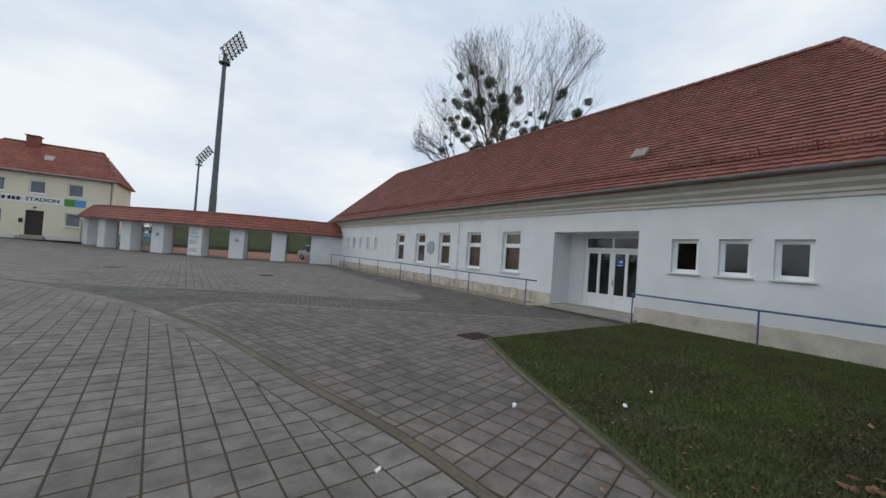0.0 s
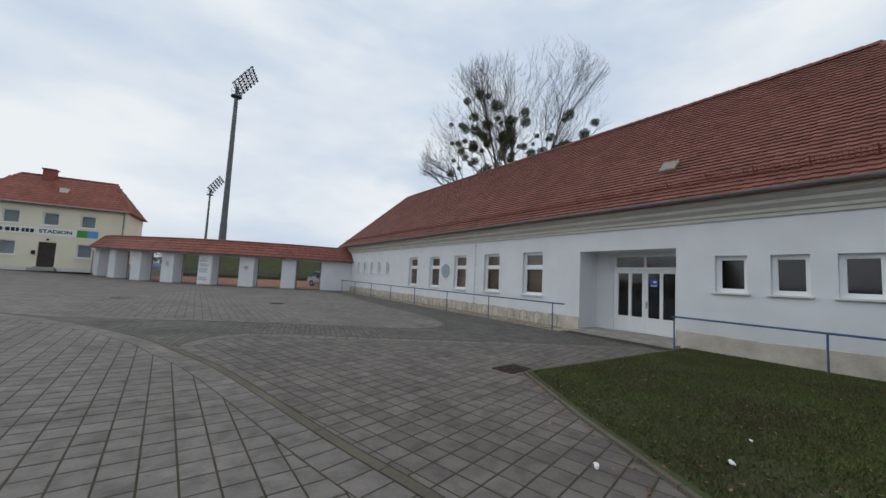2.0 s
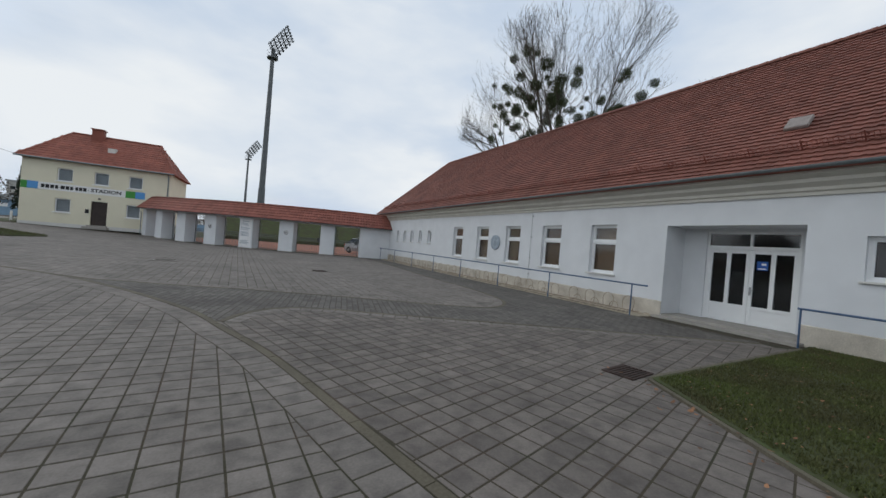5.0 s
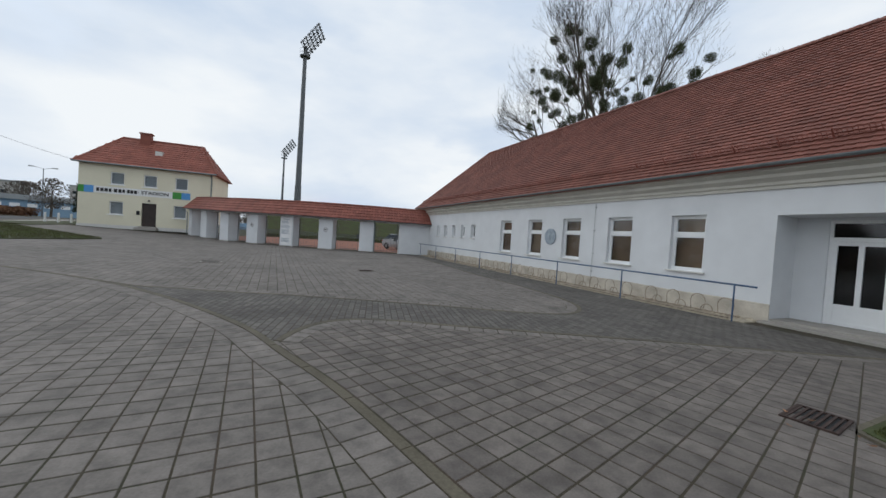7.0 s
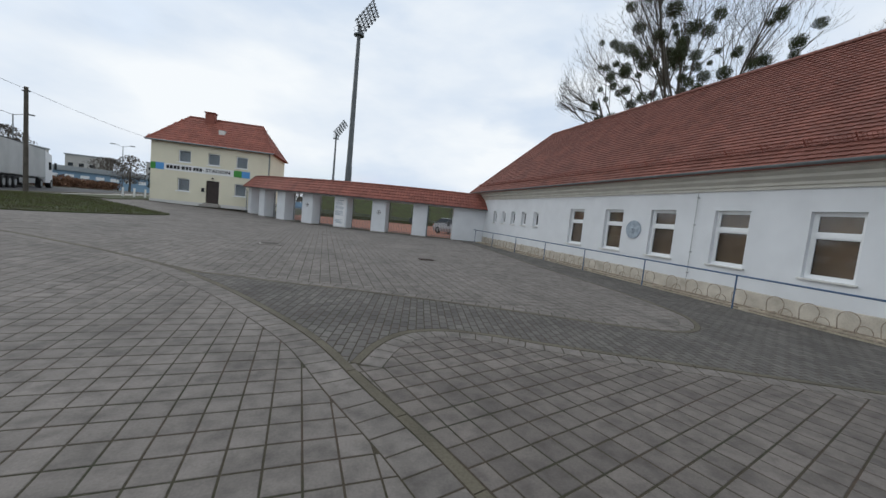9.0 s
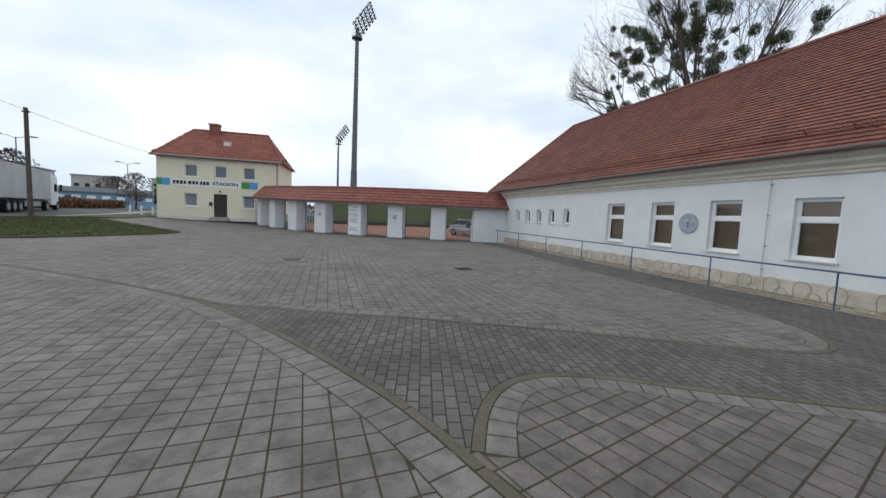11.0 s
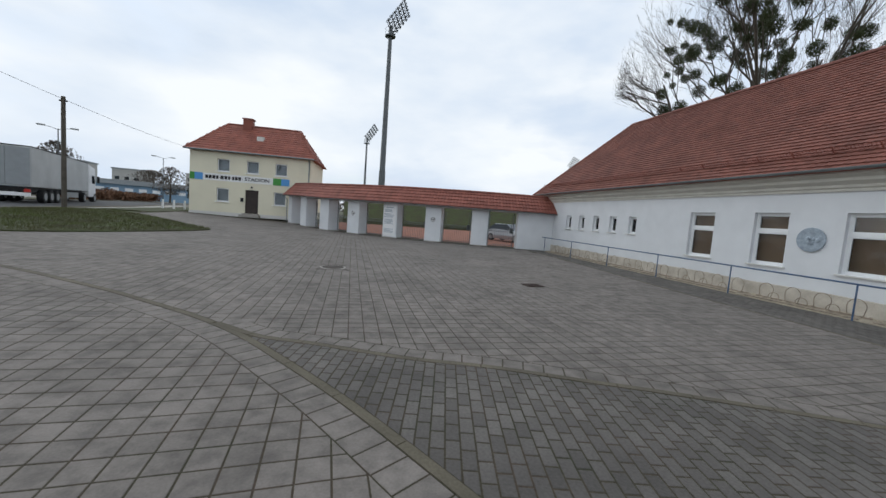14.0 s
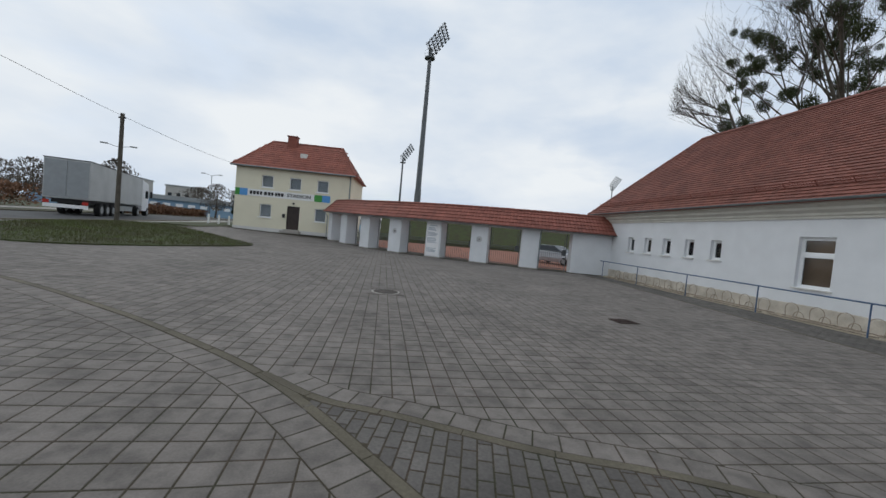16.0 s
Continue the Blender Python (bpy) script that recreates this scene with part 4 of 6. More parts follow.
fence = thing("board_fence", "tall faded blue board fence with leaves at its foot", "fence")
d = (FB - FA)
n = int(d.length / 0.15)
nv = Vector((-d.y, d.x)).normalized()
ang = math.atan2(d.y, d.x)
bm = B()
box(bm, -0.068, -0.011, 0.06, 0.068, 0.011, 1.86)
board_me = mesh_of("board", bevel(bm, 0.004), M["bluewood"])
frg = random.Random(2)
for i in range(n):
    p = FA + d * ((i + 0.5) / n)
    ob = new("board", board_me)
    ob.parent = fence
    ob.matrix_basis = Matrix.Translation((p.x, p.y, frg.uniform(-0.02, 0.02))) @ Matrix.Rotation(ang + frg.uniform(-0.02, 0.02), 4, "Z")
for z in (0.4, 1.6):
    bm = B()
    box(bm, 0, 0.015, z - 0.04, d.length, 0.06, z + 0.04, Matrix.Translation((FA.x, FA.y, 0)) @ Matrix.Rotation(ang, 4, "Z"))
    part("rail", bm, M["bluewood"], fence)
for i in range(6):
    p = FA.lerp(FB, i / 5)
    bm = B()
    box(bm, -0.05, 0.06, -0.1, 0.05, 0.16, 1.9, Matrix.Translation((p.x, p.y, 0)) @ Matrix.Rotation(ang, 4, "Z"))
    part("post", bm, M["bluewood"], fence)

# shed behind the fence
shed = thing("shed", "red-walled shed with a grey sheet roof behind the fence", "shed")
part("wall", boxes((3.0, -16.5, -0.1, 8.0, -12.2, 2.5)), M["tile_far"], shed)
part("roof", bevel(boxes((2.7, -16.8, 2.5, 8.3, -11.9, 2.62)), 0.02), M["fargrey"], shed)


# ---- manholes and grates ----
def manhole(x, y, r, label):
    e = thing("manhole", label, "manhole", group="manholes")
    bm = B()
    for q in range(4):
        t = q * math.pi / 2
        m = Matrix.Translation((x, y, 0)) @ Matrix.Rotation(t, 4, "Z")
        box(bm, -r * 1.22, r * 1.02, -0.05, r * 1.22, r * 1.22, 0.016, m)
    part("frame", bm, M["slab"], e)
    bm = B()
    tube(bm, [(x, y, -0.03), (x, y, 0.016)], r, 32)
    part("rim", bm, M["concrete"], e)
    bm = B()
    tube(bm, [(x, y, 0.0), (x, y, 0.022)], r * 0.86, 32)
    part("cover", bm, M["iron"], e)
    for q in range(3):
        bm = B()
        rr = r * (0.25 + 0.22 * q)
        for k in range(20):
            t0, t1 = k * math.pi / 10, (k + 0.6) * math.pi / 10
            quad(bm, [(x + a * math.cos(t), y + a * math.sin(t), 0.026) for a, t in ((rr, t0), (rr, t1), (rr + 0.03, t1), (rr + 0.03, t0))])
        part("cover_rib", bm, M["grate"], e)


manhole(-13.61, 12.3, 0.38, "round cast-iron manhole cover in a dark worn frame")


def grate(x, y, w, l, rz, label):
    g = thing("drain_grate", label, "drain grate", (x, y, 0), rz, group="drain grates")
    part("frame", boxes((-w, -l, -0.03, w, -l + 0.03, 0.022), (-w, l - 0.03, -0.03, w, l, 0.022), (-w, -l + 0.03, -0.03, -w + 0.03, l - 0.03, 0.022), (w - 0.03, -l + 0.03, -0.03, w, l - 0.03, 0.022)), M["grate"], g)
    k = -l + 0.055
    while k < l - 0.04:
        part("slat", boxes((-w + 0.03, k, -0.03, w - 0.03, k + 0.022, 0.02)), M["grate"], g)
        k += 0.055
    # solid black fill paints the shade of the pit between the slats
    part("well", boxes((-w + 0.03, -l + 0.03, -0.04, w - 0.03, l - 0.03, 0.004)), M["black"], g)


grate(-6.3, -2.95, 0.3, 0.22, 8, "rusty square drain grate beside the lawn kerb")
grate(-7.95, 10.3, 0.26, 0.22, 5, "dark flat drain grate in the forecourt paving")

# ---- two-storey house ----
HX0, HX1, HY = -27.35, -16.95, 39.15
HD, HE, HR = 7.4, 5.72, 8.9
house = thing("house", "cream two-storey house with a red hip roof and banner", "house", (HX0, HY, 0), -4.5)
W = HX1 - HX0
hw = [(2.8, 3.94, 5.05, 1.05), (5.3, 3.94, 5.05, 1.05), (7.78, 3.94, 5.05, 1.05), (2.78, 1.2, 2.4, 1.05), (7.74, 1.2, 2.4, 1.05), (5.28, 0.25, 2.42, 1.15)]
solid = B()
xs_ = sorted({0.0, W} | {v for c, a, b, w in hw for v in (round(c - w / 2, 3), round(c + w / 2, 3))})
zs_ = sorted({0.0, HE} | {v for c, a, b, w in hw for v in (a, b)})
for i in range(len(xs_) - 1):
    for j in range(len(zs_) - 1):
        xm, zm = (xs_[i] + xs_[i + 1]) / 2, (zs_[j] + zs_[j + 1]) / 2
        if any(abs(xm - c) < w / 2 and a < zm < b for c, a, b, w in hw):
            continue
        box(solid, xs_[i], 0.0, zs_[j], xs_[i + 1], 0.3, zs_[j + 1])
bmesh.ops.remove_doubles(solid, verts=list(solid.verts), dist=0.001)
part("front_wall", solid, M["cream"], house)
part("side_wall", boxes((0, 0.3, 0, 0.3, HD, HE)), M["cream"], house)
part("side_wall", boxes((W - 0.3, 0.3, 0, W, HD, HE)), M["cream"], house)
part("back_wall", boxes((0.3, HD - 0.3, 0, W - 0.3, HD, HE)), M["cream"], house)
# added near-black board that paints the unlit rooms behind the windows
part("interior", boxes((0.3, 1.2, 0, W - 0.3, 1.3, HE)), M["dark"], house)
part("plinth", boxes((-0.02, -0.02, -0.1, W + 0.02, -0.003, 0.22)), M["sill"], house)
for c, a, b, w in hw[:5]:
    e = new("window")
    e.parent = house
    part("frame", boxes((c - w / 2, 0.12, a, c - w / 2 + 0.07, 0.2, b), (c + w / 2 - 0.07, 0.12, a, c + w / 2, 0.2, b), (c - w / 2 + 0.07, 0.12, a, c + w / 2 - 0.07, 0.2, a + 0.07), (c - w / 2 + 0.07, 0.12, b - 0.07, c + w / 2 - 0.07, 0.2, b)), M["upvc"], e)
    p = part("pane", boxes((c - w / 2 + 0.07, 0.15, a + 0.07, c + w / 2 - 0.07, 0.16, b - 0.07)), M["glass"], e)
    p.visible_shadow = False
    part("curtain", boxes((c - w / 2, 0.32, a, c + w / 2, 0.34, b)), M["fargrey"], e)
    part("sill", boxes((c - w / 2 - 0.1, -0.08, a - 0.07, c + w / 2 + 0.1, 0.12, a - 0.003)), M["upvc"], e)
door = new("entrance_door")
door.parent = house
part("leaf", bevel(boxes((4.71, 0.14, 0.25, 5.85, 0.2, 2.41)), 0.01), M["brown_door"], door)
part("step", boxes((4.4, -0.7, -0.1, 6.1, -0.003, 0.12), (4.6, -0.4, 0.12, 5.95, -0.003, 0.25)), M["concrete"], house)
part("letter_box", boxes((4.35, -0.1, 1.3, 4.58, -0.004, 1.65)), M["black"], house)
part("door_lamp", bevel(boxes((5.2, -0.14, 2.6, 5.36, -0.004, 2.74)), 0.02), M["black"], house)
ban = new("banner")
ban.parent = house
part("cloth", boxes((1.12, -0.03, 3.05, 7.1, -0.006, 3.68)), M["banner"], ban, "white banner with dark lettering")
for x0, x1, m_ in ((0.02, 0.43, "green"), (0.43, 1.12, "blue"), (7.1, 7.82, "green"), (7.82, 8.55, "blue")):
    part("colour_field", boxes((x0, -0.03, 3.05, x1, -0.006, 3.68)), M[m_], ban)
x = 1.32
for w in (0.28, 0.31, 0.31, 0.24, 0.13, 0.33, 0.3, 0.24, 0.11, 0.24, 0.28, 0.29, 0.13):
    part("lettering_bar", boxes((x, -0.036, 3.21 if w > 0.14 else 3.34, x + w * 0.8, -0.0305, 3.52 if w > 0.14 else 3.38)), M["black"], ban)
    x += w
text_mesh("lettering", "STADION", 0.43, M["black"], ban, Matrix.Translation((5.72, -0.034, 3.37)) @ Matrix.Rotation(math.pi / 2, 4, "X"), 0.003, 1.17)
bm = B()
o = 0.35
e4 = [(-o, -o, HE), (W + o, -o, HE), (W + o, HD + o, HE), (-o, HD + o, HE)]
r2 = [(1.75, HD / 2, HR), (W - 1.75, HD / 2, HR)]
for poly in ((e4[0], e4[1], r2[1], r2[0]), (e4[1], e4[2], r2[1]), (e4[2], e4[3], r2[0], r2[1]), (e4[3], e4[0], r2[0]), e4[::-1]):
    quad(bm, poly)
roof = part("roof", bm, M["tile_far"], house)
fs = Vector((0, HD / 2 + o, HR - HE))
tiled(house, (-o, -o, HE), (1, 0, 0), fs, W + 2 * o, fs.length, lambda a, b: (1.75 + o) * b / fs.length - 0.1 < a < W + 2 * o - (1.75 + o) * b / fs.length + 0.1, M["tile_far"], 0.3, 0.4)
ss = Vector((-(1.75 + o), 0, HR - HE))
tiled(house, (W + o, -o, HE), (0, 1, 0), ss, HD + 2 * o, ss.length, lambda a, b: abs(a - HD / 2 - o) < (HD / 2 + o) * (1 - b / ss.length) + 0.1, M["tile_far"], 0.3, 0.4, "side_roof_tiles")
for p, q in ((e4[0], r2[0]), (e4[1], r2[1]), (r2[0], r2[1])):
    ridge_caps(house, p, q, 0.12, M["tile_far"])
bm = B()
box(bm, 3.35, HD / 2 - 0.75, 7.6, 4.2, HD / 2 - 0.05, 9.4)
box(bm, 3.27, HD / 2 - 0.83, 9.4, 4.28, HD / 2 + 0.03, 9.5)
part("chimney", bm, M["tile_far"], house, "red brick chimney")
bm = B()
box(bm, 5.1, 1.5, 7.15, 5.7, 2.1, 7.6)
part("skylight", bm, M["sill"], house)
bm = B()
tube(bm, [(W - 0.12, -o, HE - 0.05), (W - 0.12, -0.06, HE - 0.45), (W - 0.12, -0.06, 0.05)], 0.05, 8)
part("downpipe", bm, M["zinc"], house)
bm = B()
tube(bm, [(-o, -o - 0.05, HE - 0.02), (W + o, -o - 0.05, HE - 0.02)], 0.07, 8)
part("gutter", bm, M["zinc"], house)


# ---- floodlight masts ----
def mast(x, y, h, r, label, scale=1.0, turn=0):
    m = thing("floodlight_mast", label, "floodlight", (x, y, 0), turn, group="floodlight masts")
    bm = B()
    tube(bm, [(0, 0, 0), (0, 0, h * 0.26), (0, 0, h * 0.262), (0, 0, h)], [r * 1.15, r * 1.0, r * 0.9, r * 0.55], 10)
    part("pole", bm, M["steel"], m)
    bm = B()
    tube(bm, [(0, 0, h - 1.7 * scale), (0, 0, h - 1.5 * scale)], 0.9 * scale, 10)
    part("platform", bm, M["steel"], m)
    for z in (0.5, 1.0):
        bm = B()
        tube(bm, [(0.9 * scale * math.cos(t), 0.9 * scale * math.sin(t), h - 1.5 * scale + z * scale) for t in (q * math.pi / 6 for q in range(13))], 0.03, 4)
        part("guard_rail", bm, M["steel"], m)
    tilt = Matrix.Translation((0, 0, h)) @ Matrix.Rotation(radians(34), 4, "Y") @ Matrix.Rotation(radians(62), 4, "Z")
    for i in range(4):
        bm = B()
        u = -1.5 + i
        a, b = tilt @ Vector((u * scale, 0, -0.6 * scale)), tilt @ Vector((u * scale, 0, 4.2 * scale))
        tube(bm, [a, b], 0.05 * scale, 5)
        part("frame_upright", bm, M["steel"], m)
    for j in range(6):
        z = (-0.4 + 0.85 * j) * scale
        bm = B()
        tube(bm, [tilt @ Vector((-1.8 * scale, 0, z)), tilt @ Vector((1.8 * scale, 0, z))], 0.045 * scale, 5)
        part("frame_beam", bm, M["steel"], m)
        for i in range(6):
            bm = B()
            c = Matrix.Translation(tilt @ Vector(((-1.6 + 0.64 * i) * scale, -0.25 * scale, z + 0.2 * scale))) @ Matrix.Rotation(radians(-35), 4, "X")
            tube(bm, [c @ Vector((0, -0.2 * scale, 0)), c @ Vector((0, 0.15 * scale, 0))], [0.25 * scale, 0.1 * scale], 8)
            part("floodlight", bm, M["steel"], m)
    return m


mast(-6.6, 86.3, 42.0, 0.72, "tall grey steel floodlight mast with a lamp frame", 1.3, 0)
mast(-9.1, 122.5, 24.6, 0.42, "distant grey floodlight mast", 1.05, 0)
mast(35.5, 78.0, 15.4, 0.16, "distant pale floodlight mast behind the clubhouse roof", 0.5, -60)

# ---- wooden pole and overhead wire ----
pole = thing("utility_pole", "weathered wooden utility pole standing on the verge", "pole")
bm = B()
tube(bm, [(-30.7, 29.4, -0.1), (-30.7, 29.4, 6.9)], [0.14, 0.11], 8)
part("shaft", bm, M["wood"], pole)
bm = B()
box(bm, -30.9, 29.35, 6.6, -30.5, 29.45, 6.68)
part("bracket", bm, M["black"], pole)


def wire(a, b, sag):
    bm = B()
    a, b = Vector(a), Vector(b)
    tube(bm, [a.lerp(b, t / 16) - Vector((0, 0, sag * 4 * (t / 16) * (1 - t / 16))) for t in range(17)], 0.011, 4)
    tagged(part("overhead_wire", bm, M["black"]), "thin black overhead wire from the wooden pole", "wire", group="overhead wires")


wire((-30.7, 29.4, 6.75), (-26.6, 39.2, 5.6), 0.2)
wire((-30.7, 29.4, 6.75), (-27.0, -4.0, 8.4), 0.5)

# ---- traffic signs ----
SX, SY = -23.9, 11.7
sign = thing("stop_sign", "red octagonal stop sign above a round blue arrow sign", "road sign", (SX, SY, 0), 48)
bm = B()
tube(bm, [(0, 0.04, -0.1), (0, 0.04, 3.95)], 0.035, 10)
part("post", bm, M["signback"], sign)


def disc(n, r, y0, y1, z, rot=0.0):
    bm = B()
    ring = [(r * math.cos(rot + 2 * math.pi * k / n), z + r * math.sin(rot + 2 * math.pi * k / n)) for k in range(n)]
    a, b = [bm.verts.new((x, y0, zz)) for x, zz in ring], [bm.verts.new((x, y1, zz)) for x, zz in ring]
    bm.faces.new(a)
    bm.faces.new(b[::-1])
    for k in range(n):
        bm.faces.new((a[k], a[(k + 1) % n], b[(k + 1) % n], b[k]))
    return bm


part("octagon_border", disc(8, 0.52, -0.012, 0.0, 3.4, math.pi / 8), M["signwhite"], sign)
part("octagon", disc(8, 0.49, -0.016, -0.0125, 3.4, math.pi / 8), M["signred"], sign)
text_mesh("lettering", "STOP", 0.38, M["signwhite"], sign, Matrix.Translation((0, -0.019, 3.4)) @ Matrix.Rotation(math.pi / 2, 4, "X"), 0.002, 0.86)
part("blue_border", disc(28, 0.335, -0.012, 0.0, 2.66), M["signwhite"], sign)
part("blue_disc", disc(28, 0.32, -0.016, -0.0125, 2.66), M["signblue"], sign)
bm = B()
band_pts = [(-0.12, -0.16), (-0.1, -0.02), (0.0, 0.06), (0.1, 0.07)]
for p, q in zip(band_pts, band_pts[1:]):
    dx, dz = q[0] - p[0], q[1] - p[1]
    l = math.hypot(dx, dz)
    ox, oz = -dz / l * 0.035, dx / l * 0.035
    quad(bm, [(p[0] + ox, -0.018, 2.66 + p[1] + oz), (q[0] + ox, -0.018, 2.66 + q[1] + oz), (q[0] - ox, -0.018, 2.66 + q[1] - oz), (p[0] - ox, -0.018, 2.66 + p[1] - oz)])
quad(bm, [(0.08, -0.018, 2.84), (0.2, -0.018, 2.667), (0.08, -0.018, 2.63), (0.1, -0.018, 2.667)])
part("arrow", bm, M["signwhite"], sign)

speed = thing("speed_sign", "round speed sign over a blue no-stopping sign on a post", "road sign", (-31.2, 20.5, 0), 40)
bm = B()
tube(bm, [(0, 0.04, -0.1), (0, 0.04, 3.4)], 0.035, 8)
part("post", bm, M["signback"], speed)
part("red_ring", disc(24, 0.3, -0.012, 0.0, 3.1), M["signred"], speed)
part("white_field", disc(24, 0.22, -0.016, -0.0125, 3.1), M["signwhite"], speed)
part("figure_bar", boxes((-0.12, -0.02, 3.02, -0.02, -0.0165, 3.18), (0.02, -0.02, 3.02, 0.12, -0.0165, 3.18)), M["black"], speed)
part("red_ring", disc(24, 0.3, -0.012, 0.0, 2.4), M["signred"], speed)
part("blue_field", disc(24, 0.24, -0.016, -0.0125, 2.4), M["signblue"], speed)


# ---- road and verges ----
ROAD = smooth_line([(-38, -40), (-36.5, -10), (-35.2, 8), (-34.6, 18), (-35.0, 27), (-37.0, 43), (-39.5, 59), (-36, 81), (-21, 100), (12, 117)])
bm = B()
band(bm, ROAD, -3.6, 3.6, -0.2, -0.015)
tagged(part("road", bm, M["asphalt"]), "grey asphalt road curving past the forecourt", "road", kind="structure")
bm = B()
band(bm, ROAD, -4.0, -3.62, -0.2, 0.06)
tagged(part("road_kerb", bm, M["kerb"]), "low stone kerb along the road", "kerb", kind="structure")
bm = B()
band(bm, ROAD, 3.62, 4.0, -0.2, 0.06)
tagged(part("road_kerb", bm, M["kerb"]), "low stone kerb on the far side", "kerb", kind="structure")
bm = B()
band(bm, ROAD, -5.6, -4.02, -0.2, 0.005)
tagged(part("footpath", bm, M["concrete"]), "pale paved footpath beside the road", "footpath", kind="structure")
bm = B()
band(bm, ROAD, 7.5, 10.0, -0.2, 0.005)
tagged(part("footpath", bm, M["concrete"]), "pale paved footpath across the road", "footpath", kind="structure")
VERGE = [(-27.7, 16.5), (-25.35, 15.15), (-23.46, 15.83), (-21.45, 18.97), (-20.2, 22.3), (-21.95, 24.5), (-27.3, 30.2), (-30.2, 30.6), (-30.5, 25.4), (-29.3, 19.8)]
VERGE = [(p.x, p.y) for p in smooth_line(VERGE + VERGE[:1], 5)[:-1]]
bm = B()
prism(bm, VERGE, -0.2, 0.05)
tagged(part("verge", bm, M["turf"]), "oval grass verge with the wooden pole", "verge", kind="structure")
blades("verge_grass", VERGE, 30000, 0.04, 0.04, 0.12, "short green grass on the verge")
bm = B()
prism(bm, [(-30.6, 32.5), (-28.0, 34.0), (-28.4, 47), (-31.5, 47)], -0.2, 0.04)
tagged(part("lawn_strip", bm, M["turf"]), "grass strip beside the house", "lawn", kind="structure")
for k in range(3):
    p = thing("marker_post", "short white and yellow marker post on the grass", "post", (-30.6 + 0.7 * k, 42 + 0.6 * k, 0), group="marker posts")
    part("stake", bevel(boxes((-0.07, -0.07, 0, 0.07, 0.07, 0.9)), 0.01), M["signwhite"], p)


def street_lamp(x, y, h, turn):
    l = thing("street_lamp", "grey double-armed street lamp beside the road", "street lamp", (x, y, 0), turn, group="street lamps")
    bm = B()
    tube(bm, [(0, 0, 0), (0, 0, 1.2), (0, 0, 1.25), (0, 0, h)], [0.1, 0.1, 0.07, 0.05], 8)
    part("pole", bm, M["steel"], l)
    for s in (-1, 1):
        bm = B()
        tube(bm, [(0, 0, h - 0.1), (s * 0.7, 0, h + 0.12), (s * 1.3, 0, h + 0.2)], 0.03, 6)
        part("arm", bm, M["steel"], l)
        bm = B()
        box(bm, s * 1.3 - 0.35, -0.14, h + 0.12, s * 1.3 + 0.35, 0.14, h + 0.27)
        part("lamp_head", bevel(bm, 0.05), M["signback"], l)


street_lamp(-39.8, 28.6, 7.8, 25)
street_lamp(-44.5, 51.3, 7.6, 25)
street_lamp(-44.5, 75.1, 7.6, 15)


# ---- vehicles ----
def wheel(parent, x, y, r, w=0.3, name="wheel"):
    e = new(name)
    e.parent = parent
    bm = B()
    tube(bm, [(x - w / 2, y, r), (x - w / 2 + 0.03, y, r), (x + w / 2 - 0.03, y, r), (x + w / 2, y, r)], [r * 0.93, r, r, r * 0.93], 20)
    part("tyre", bm, M["rubber"], e)
    bm = B()
    tube(bm, [(x - w / 2 - 0.01, y, r), (x + w / 2 + 0.01, y, r)], r * 0.58, 14)
    part("rim", bm, M["signback"], e)


def truck(x, y, rz):
    """Semi-trailer, rear at y = 0, driving towards +y."""
    t = thing("lorry", "grey curtain-sided semi-trailer lorry on the road", "lorry", (x, y, 0), rz)
    bm = B()
    box(bm, -1.27, 0, 1.15, 1.27, 13.4, 3.95)
    part("trailer_body", bevel(bm, 0.04), M["tarp"], t, "grey tarpaulin trailer body")
    part("rear_door", bevel(boxes((-1.2, -0.04, 1.25, -0.01, -0.005, 3.85)), 0.015), M["fargrey"], t)
    part("rear_door", bevel(boxes((0.01, -0.04, 1.25, 1.2, -0.005, 3.85)), 0.015), M["fargrey"], t)
    part("roof_edge", boxes((-1.29, -0.02, 3.952, 1.29, 13.42, 4.0)), M["black"], t)
    part("chassis", boxes((-0.9, 0.3, 0.85, 0.9, 13.0, 1.14)), M["black"], t)
    part("bumper", boxes((-1.2, -0.05, 0.5, 1.2, 0.1, 0.75)), M["signwhite"], t)
    for s in (-1, 1):
        part("tail_light", boxes((s * 1.05 - 0.15, -0.08, 0.78, s * 1.05 + 0.15, 0.05, 1.0)), M["red_light"], t)
        for yy in (2.6, 3.9, 5.2, 12.4, 15.9):
            wheel(t, s * 1.05, yy, 0.5, 0.38)
        part("side_guard", boxes((s * 1.2 - 0.02, 6.2, 0.5, s * 1.2 + 0.02, 10.5, 0.95)), M["signback"], t)
    bm = B()
    prism(bm, [(13.9, 0.6), (16.3, 0.6), (16.35, 1.9), (16.1, 3.6), (13.9, 3.9)], -1.22, 1.22)
    bmesh.ops.transform(bm, matrix=Matrix(((0, 0, 1, 0), (1, 0, 0, 0), (0, 1, 0, 0), (0, 0, 0, 1))), verts=list(bm.verts))
    part("cab", bevel(bm, 0.06), M["white_paint"], t, "white tractor cab")
    for s in (-1, 1):
        part("side_window", boxes((s * 1.225 - 0.006, 14.9, 2.0, s * 1.225 + 0.006, 15.95, 2.8)), M["carglass"], t)
        part("mirror", bevel(boxes((s * 1.45 - 0.1, 16.2, 2.1, s * 1.45 + 0.1, 16.35, 2.8)), 0.03), M["black"], t)
    part("tractor_frame", boxes((-0.5, 11.5, 0.6, 0.5, 16.2, 0.84)), M["black"], t)


truck(-36.2, 33.0, 17)


